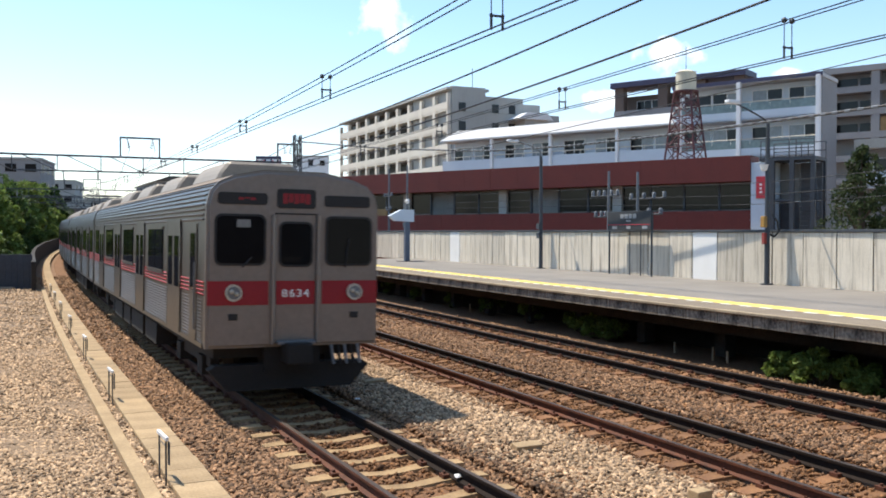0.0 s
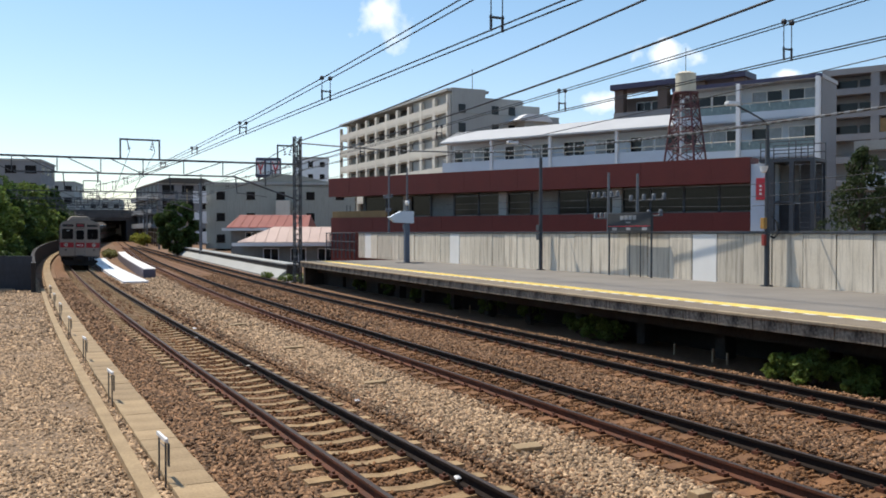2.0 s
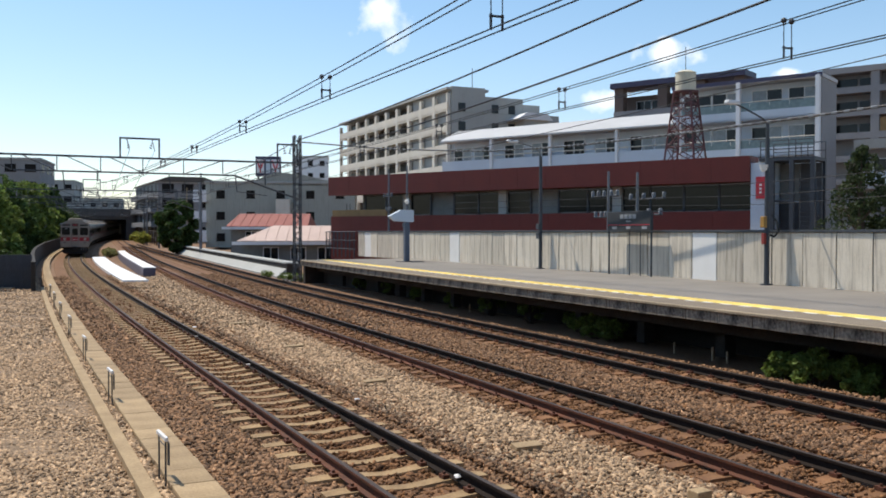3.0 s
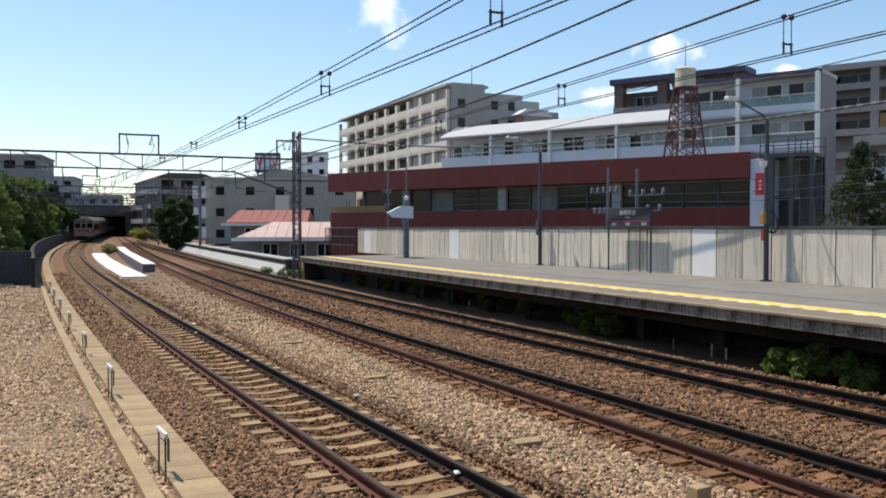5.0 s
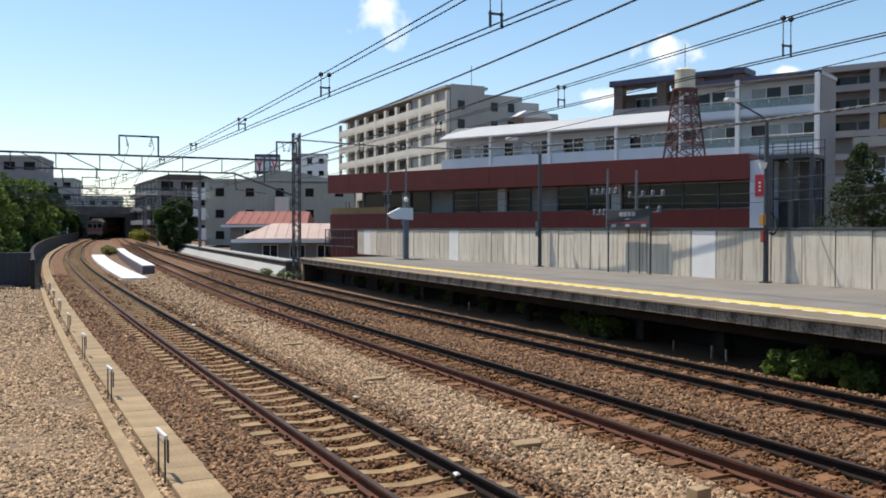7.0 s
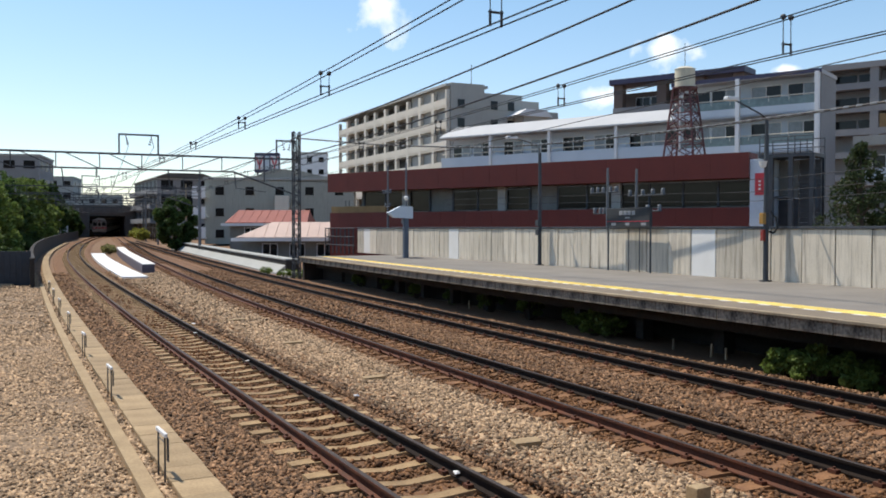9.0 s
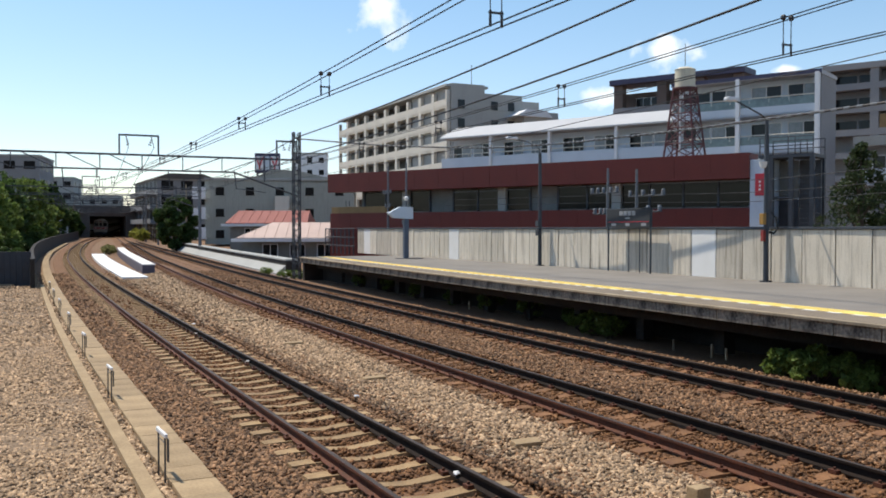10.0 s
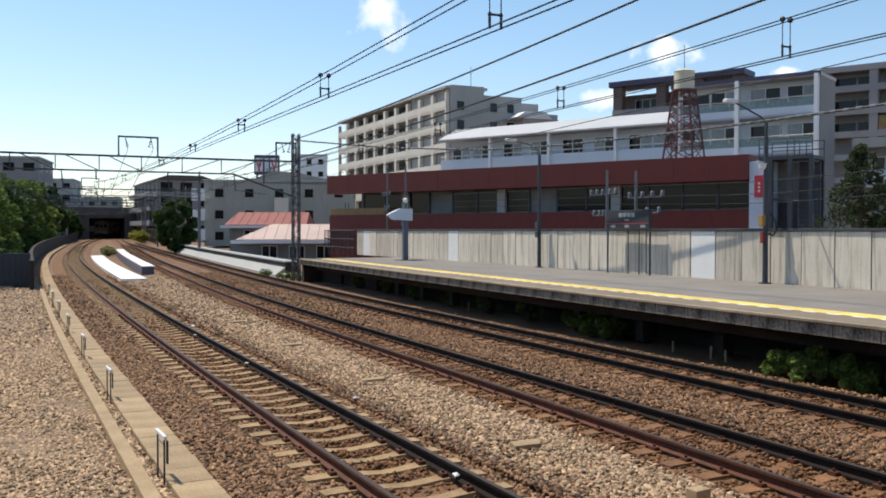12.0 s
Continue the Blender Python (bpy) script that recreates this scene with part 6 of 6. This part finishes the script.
def cutting_fence():
    t = thing("cutting_fence", UV, "wooden post fence along the cutting", "fence")
    for k in range(7):
        v = 158 + 5.6 * k
        u = track_b(v) + 4.9
        bm = B()
        box(bm, -0.09, 0.09, -0.09, 0.09, -0.3, 2.3)
        part("post", bm, BARK, t, "", pose(u, v, zg(v)))
    for z in (1.0, 2.1):
        bm = B()
        tube(bm, [(track_b(158 + 2.8 * k) + 4.9, 158 + 2.8 * k, zg(158 + 2.8 * k) + z) for k in range(14)], 0.05, 4)
        part("rail", bm, BARK, t)


cutting_fence()

# ---- plants ----


def leaves_mesh(name, centers, radii, count, size, material, seed, flat=0.8):
    """Many small leaf blades gathered in clumps."""
    rng = np.random.default_rng(seed)
    k = rng.integers(0, len(centers), count)
    d = rng.normal(size=(count, 3))
    d /= np.linalg.norm(d, axis=1)[:, None]
    rad = rng.uniform(0.35, 1.0, count) ** 0.5
    p = np.array(centers)[k] + d * (np.array(radii)[k] * rad)[:, None] * np.array([1, 1, flat])
    a = rng.normal(size=(count, 3))
    a /= np.linalg.norm(a, axis=1)[:, None]
    b = np.cross(a, rng.normal(size=(count, 3)))
    b /= np.linalg.norm(b, axis=1)[:, None]
    s = size * rng.uniform(0.6, 1.3, count)[:, None]
    quad = np.stack([p - a * s, p - b * s * 0.5, p + a * s, p + b * s * 0.5], 1).reshape(-1, 3)
    me = bpy.data.meshes.new(name)
    me.vertices.add(count * 4)
    me.vertices.foreach_set("co", quad.ravel())
    me.loops.add(count * 4)
    me.loops.foreach_set("vertex_index", np.arange(count * 4, dtype=np.int32))
    me.polygons.add(count)
    me.polygons.foreach_set("loop_start", np.arange(0, count * 4, 4, dtype=np.int32))
    me.update(calc_edges=True)
    me.materials.append(material)
    return me


def tree(name, m, h, rx, seed, material, label, trunk=0.35, count=5200, leaf=0.2, lean=0.0, cone=False):
    rng = random.Random(seed)
    t = thing(name, m, label, "tree", "trees beside the line")
    bm = B()
    top = Vector((lean, 0, h * 0.75))
    rod(bm, (0, 0, -0.4), (lean * 0.4, 0, h * 0.4), 0.035 * h, 8, 0.025 * h)
    rod(bm, (lean * 0.4, 0, h * 0.4), top, 0.025 * h, 7, 0.01 * h)
    centers, radii = [], []
    n = 30
    for i in range(n):
        a = i * 2.4 + rng.uniform(-0.4, 0.4)
        f = (i + 0.5) / n
        z = h * (trunk + (0.96 - trunk) * f)
        spread = rx * (0.35 + 0.75 * math.sin(math.pi * min(0.98, f * 0.82 + 0.16))) * rng.uniform(0.5, 1.0)
        if cone:
            spread = rx * (1 - 0.97 * f) * math.sqrt(rng.uniform(0.15, 1.0))
        c = (lean * f + spread * math.cos(a), spread * math.sin(a), z)
        centers.append(c)
        radii.append(rx * rng.uniform(0.22, 0.42) * ((1.05 - 0.75 * f) if cone else 1.0))
        if i % 2 == 0:
            rod(bm, (lean * f * 0.6, 0, z - rx * 0.45), c, 0.011 * h, 5, 0.004 * h)
    part("trunk", bm, BARK, t)
    part("crown", leaves_mesh("crown", centers, radii, count, leaf, material, seed), None, t)
    return t


def bush(name, m, rx, h, seed, material, label, count=1800, leaf=0.09, group="", tight=1.0):
    rng = random.Random(seed)
    t = thing(name, m, label, "bush", group)
    centers, radii = [], []
    bm = B()
    for i in range(16):
        a = rng.uniform(0, 6.28)
        r = rx * math.sqrt(rng.uniform(0, 1)) * 0.8
        z = h * rng.uniform(0.2, 0.85) * (1 - 0.35 * r / rx)
        centers.append((r * math.cos(a), r * math.sin(a), z))
        radii.append(min(rx, h) * rng.uniform(0.25, 0.42) * tight)
        rod(bm, (0, 0, -0.15), centers[-1], 0.02 * tight, 4, 0.008 * tight)
    part("stems", bm, BARK, t)
    part("foliage", leaves_mesh("foliage", centers, radii, count, leaf, material, seed), None, t)
    return t


LEFT_TREES = ((-4.6, 58, 4.2, 2.2, LEAF), (-3.4, 67, 4.6, 2.0, LEAF), (-2.6, 78, 6.2, 2.4, LEAF), (-3.0, 95, 7.4, 2.8, LEAF), (-2.2, 112, 8.4, 3.0, LEAFDARK), (-0.5, 128, 9.2, 3.1, LEAF), (0.8, 142, 9.8, 3.2, LEAF),
              (2.2, 157, 10.2, 3.2, LEAF), (3.9, 172, 10.6, 3.2, LEAFDARK), (5.4, 188, 9.6, 3.0, LEAFDARK), (7.4, 198, 7.6, 2.6, LEAFDARK), (9.6, 202.5, 6.4, 2.0, LEAFDARK), (-6.5, 100, 8.6, 3.2, LEAFDARK), (-5.0, 125, 10.4, 3.5, LEAF), (-4.0, 150, 11.5, 3.8, LEAFDARK), (-8, 82, 7.0, 3.0, LEAF))
for i, (u, v, h, r, mt) in enumerate(LEFT_TREES):
    tree("broadleaf_tree", place(u, v, -0.3), h, r, 20 + i, mt, "leafy green tree crowding the boundary wall" if mt is LEAF else "dark green tree in shade beside the boundary wall", 0.12, 5200, 0.13 + 0.0012 * v)
for i, (u, v, h, r) in enumerate(((-1.3, 60, 1.8, 1.0), (-1.3, 70, 2.2, 1.3), (-1.2, 82, 2.4, 1.4), (-0.9, 96, 2.6, 1.4), (-0.2, 110, 2.8, 1.5), (1.2, 126, 3, 1.6))):
    bush("roadside_shrub", place(u, v, -0.2), r, h, 50 + i, LEAFDARK, "dense dark shrub behind the boundary wall", 2200, 0.13, "shrubs behind the wall")
for i, (u, v) in enumerate(((13.85, 16.9), (13.8, 15.55), (13.8, 15.1), (14.3, 28.5))):
    bm = B()
    box(bm, -0.02, 0.02, -0.02, 0.02, -0.2, 0.06 + 0.04 * (i % 2), None, 0.005)
    solid("white_stake", bm, CONCRETE, place(u, v, 0.05), "short pale grey marker stake below the platform edge", "stake", "stakes under the platform")
tree("round_tree", pose(-31.9, 108, 0.3), 6.2, 2.1, 70, LEAFDARK, "dense dark round-topped tree beside the tracks", 0.02, 15000, 0.22)
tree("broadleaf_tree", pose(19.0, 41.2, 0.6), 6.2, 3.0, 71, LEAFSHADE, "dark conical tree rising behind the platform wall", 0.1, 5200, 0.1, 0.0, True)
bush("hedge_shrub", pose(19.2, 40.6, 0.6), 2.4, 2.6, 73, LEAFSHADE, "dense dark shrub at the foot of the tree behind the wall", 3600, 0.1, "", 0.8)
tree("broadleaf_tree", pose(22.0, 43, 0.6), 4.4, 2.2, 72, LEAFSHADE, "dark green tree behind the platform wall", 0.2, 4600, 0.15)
for i, v in enumerate((160, 165, 170, 175, 180, 185, 190)):
    bush("sunlit_shrub", place(track_b(v) + 2.9 + 0.5 * (i % 2), v, zg(v)), 1.3, 2.1, 80 + i, LEAFYELLOW, "sunlit yellow-green shrub on the cutting side", 1500, 0.22, "shrubs in the cutting")
for i, (u, v, r, h) in enumerate(((13.45, 13.1, 0.5, 0.7), (13.5, 12.4, 0.5, 0.8), (13.8, 11.8, 0.45, 0.7), (13.7, 10.6, 0.5, 0.55), (13.55, 11.4, 0.35, 0.45), (13.75, 9.7, 0.5, 0.65))):
    bush("weed_clump", place(u, v, -0.2), r, h, 90 + i, LEAF, "green weeds growing under the platform edge", 1900, 0.055, "weeds under the platform", 0.85)
for i, (u, v) in enumerate(((14.2, 20.0), (14.3, 20.7), (14.5, 21.6), (14.8, 22.3), (14.7, 25), (14.9, 28), (15.0, 31.5), (15.1, 35), (15.4, 39), (15.5, 43))):
    bush("shaded_weeds", place(u, v, -0.2), 0.5, 0.8, 100 + i, LEAF, "green weeds in the shade below the platform", 900, 0.05, "weeds under the platform", 0.9)
for i, (u, v) in enumerate(((13.9, 51.5), (14.9, 51.8), (15.6, 50.9), (13.6, 55))):
    bush("grass_tuft", place(u, v, -0.2), 0.5, 0.6, 110 + i, LEAF, "tuft of weeds at the foot of the mast", 500, 0.06, "weeds at the mast")
for i, v in enumerate((101, 105, 109, 113)):
    bush("dry_grass_clump", place(0.5 * (track_a(v) + track_b(v)) + 0.1, v, zg(v) - 0.1), 0.85, 0.75, 120 + i, DRYGRASS, "dry yellowish grass between the tracks", 700, 0.12, "dry grass")


def far_woods():
    rng = random.Random(9)
    centers, radii = [], []
    for i in range(150):
        a = radians(rng.uniform(-52, 8))
        r = rng.uniform(320, 420)
        centers.append((r * math.sin(a), r * math.cos(a), rng.uniform(3, 11)))
        radii.append(rng.uniform(4, 8))
    me = leaves_mesh("far_woods", centers, radii, 16000, 1.2, LEAFDARK, 4)
    tagged(new("far_woods", me), "dark distant wooded skyline beyond the bridge", "woods", kind="stuff")


far_woods()
for x, y, w, h, mt in ((-118, 290, 14, 13, GREYWALL), (-100, 300, 12, 15, CREAM), (-84, 310, 10, 12, WHITEPAINT), (-140, 300, 18, 12, TAUPE), (-72, 300, 12, 11, GREYWALL)):
    simple_block("distant_house", pose(x, y, 0, 0, 0, 16), w, 12, h, 4, 4, mt, "distant town house above the cutting", 1.6, 1.3, False)

# ---- movement ----


def tail_v(t):
    ts = (0, 0.5, 1, 1.5, 2, 2.5, 3, 4, 5, 6, 7, 8, 9.5, 11, 12)
    vs = (13.8, 29.0, 43.6, 58.0, 72.5, 87.0, 101.0, 127.5, 151.0, 172.0, 188.0, 198.0, 206.0, 210.5, 212.5)
    return float(np.interp(t, ts, vs))


def car_pose(v):
    a, b = v - 6.9, v + 6.9
    pa, pb = Vector((track_a(a), a, zg(a))), Vector((track_a(b), b, zg(b)))
    d = pb - pa
    c = (pa + pb) / 2
    return UV @ Matrix.Translation(c) @ d.to_track_quat("Y", "Z").to_matrix().to_4x4() @ pose(0, 0, 0, 0, 1.0, 0)


def motions():
    times = [0.5 * k for k in range(25)]
    for k, car in enumerate(CARS):
        walk(car, [(t, car_pose(tail_v(t) + 9.75 + 20.0 * k)) for t in times])


motions()
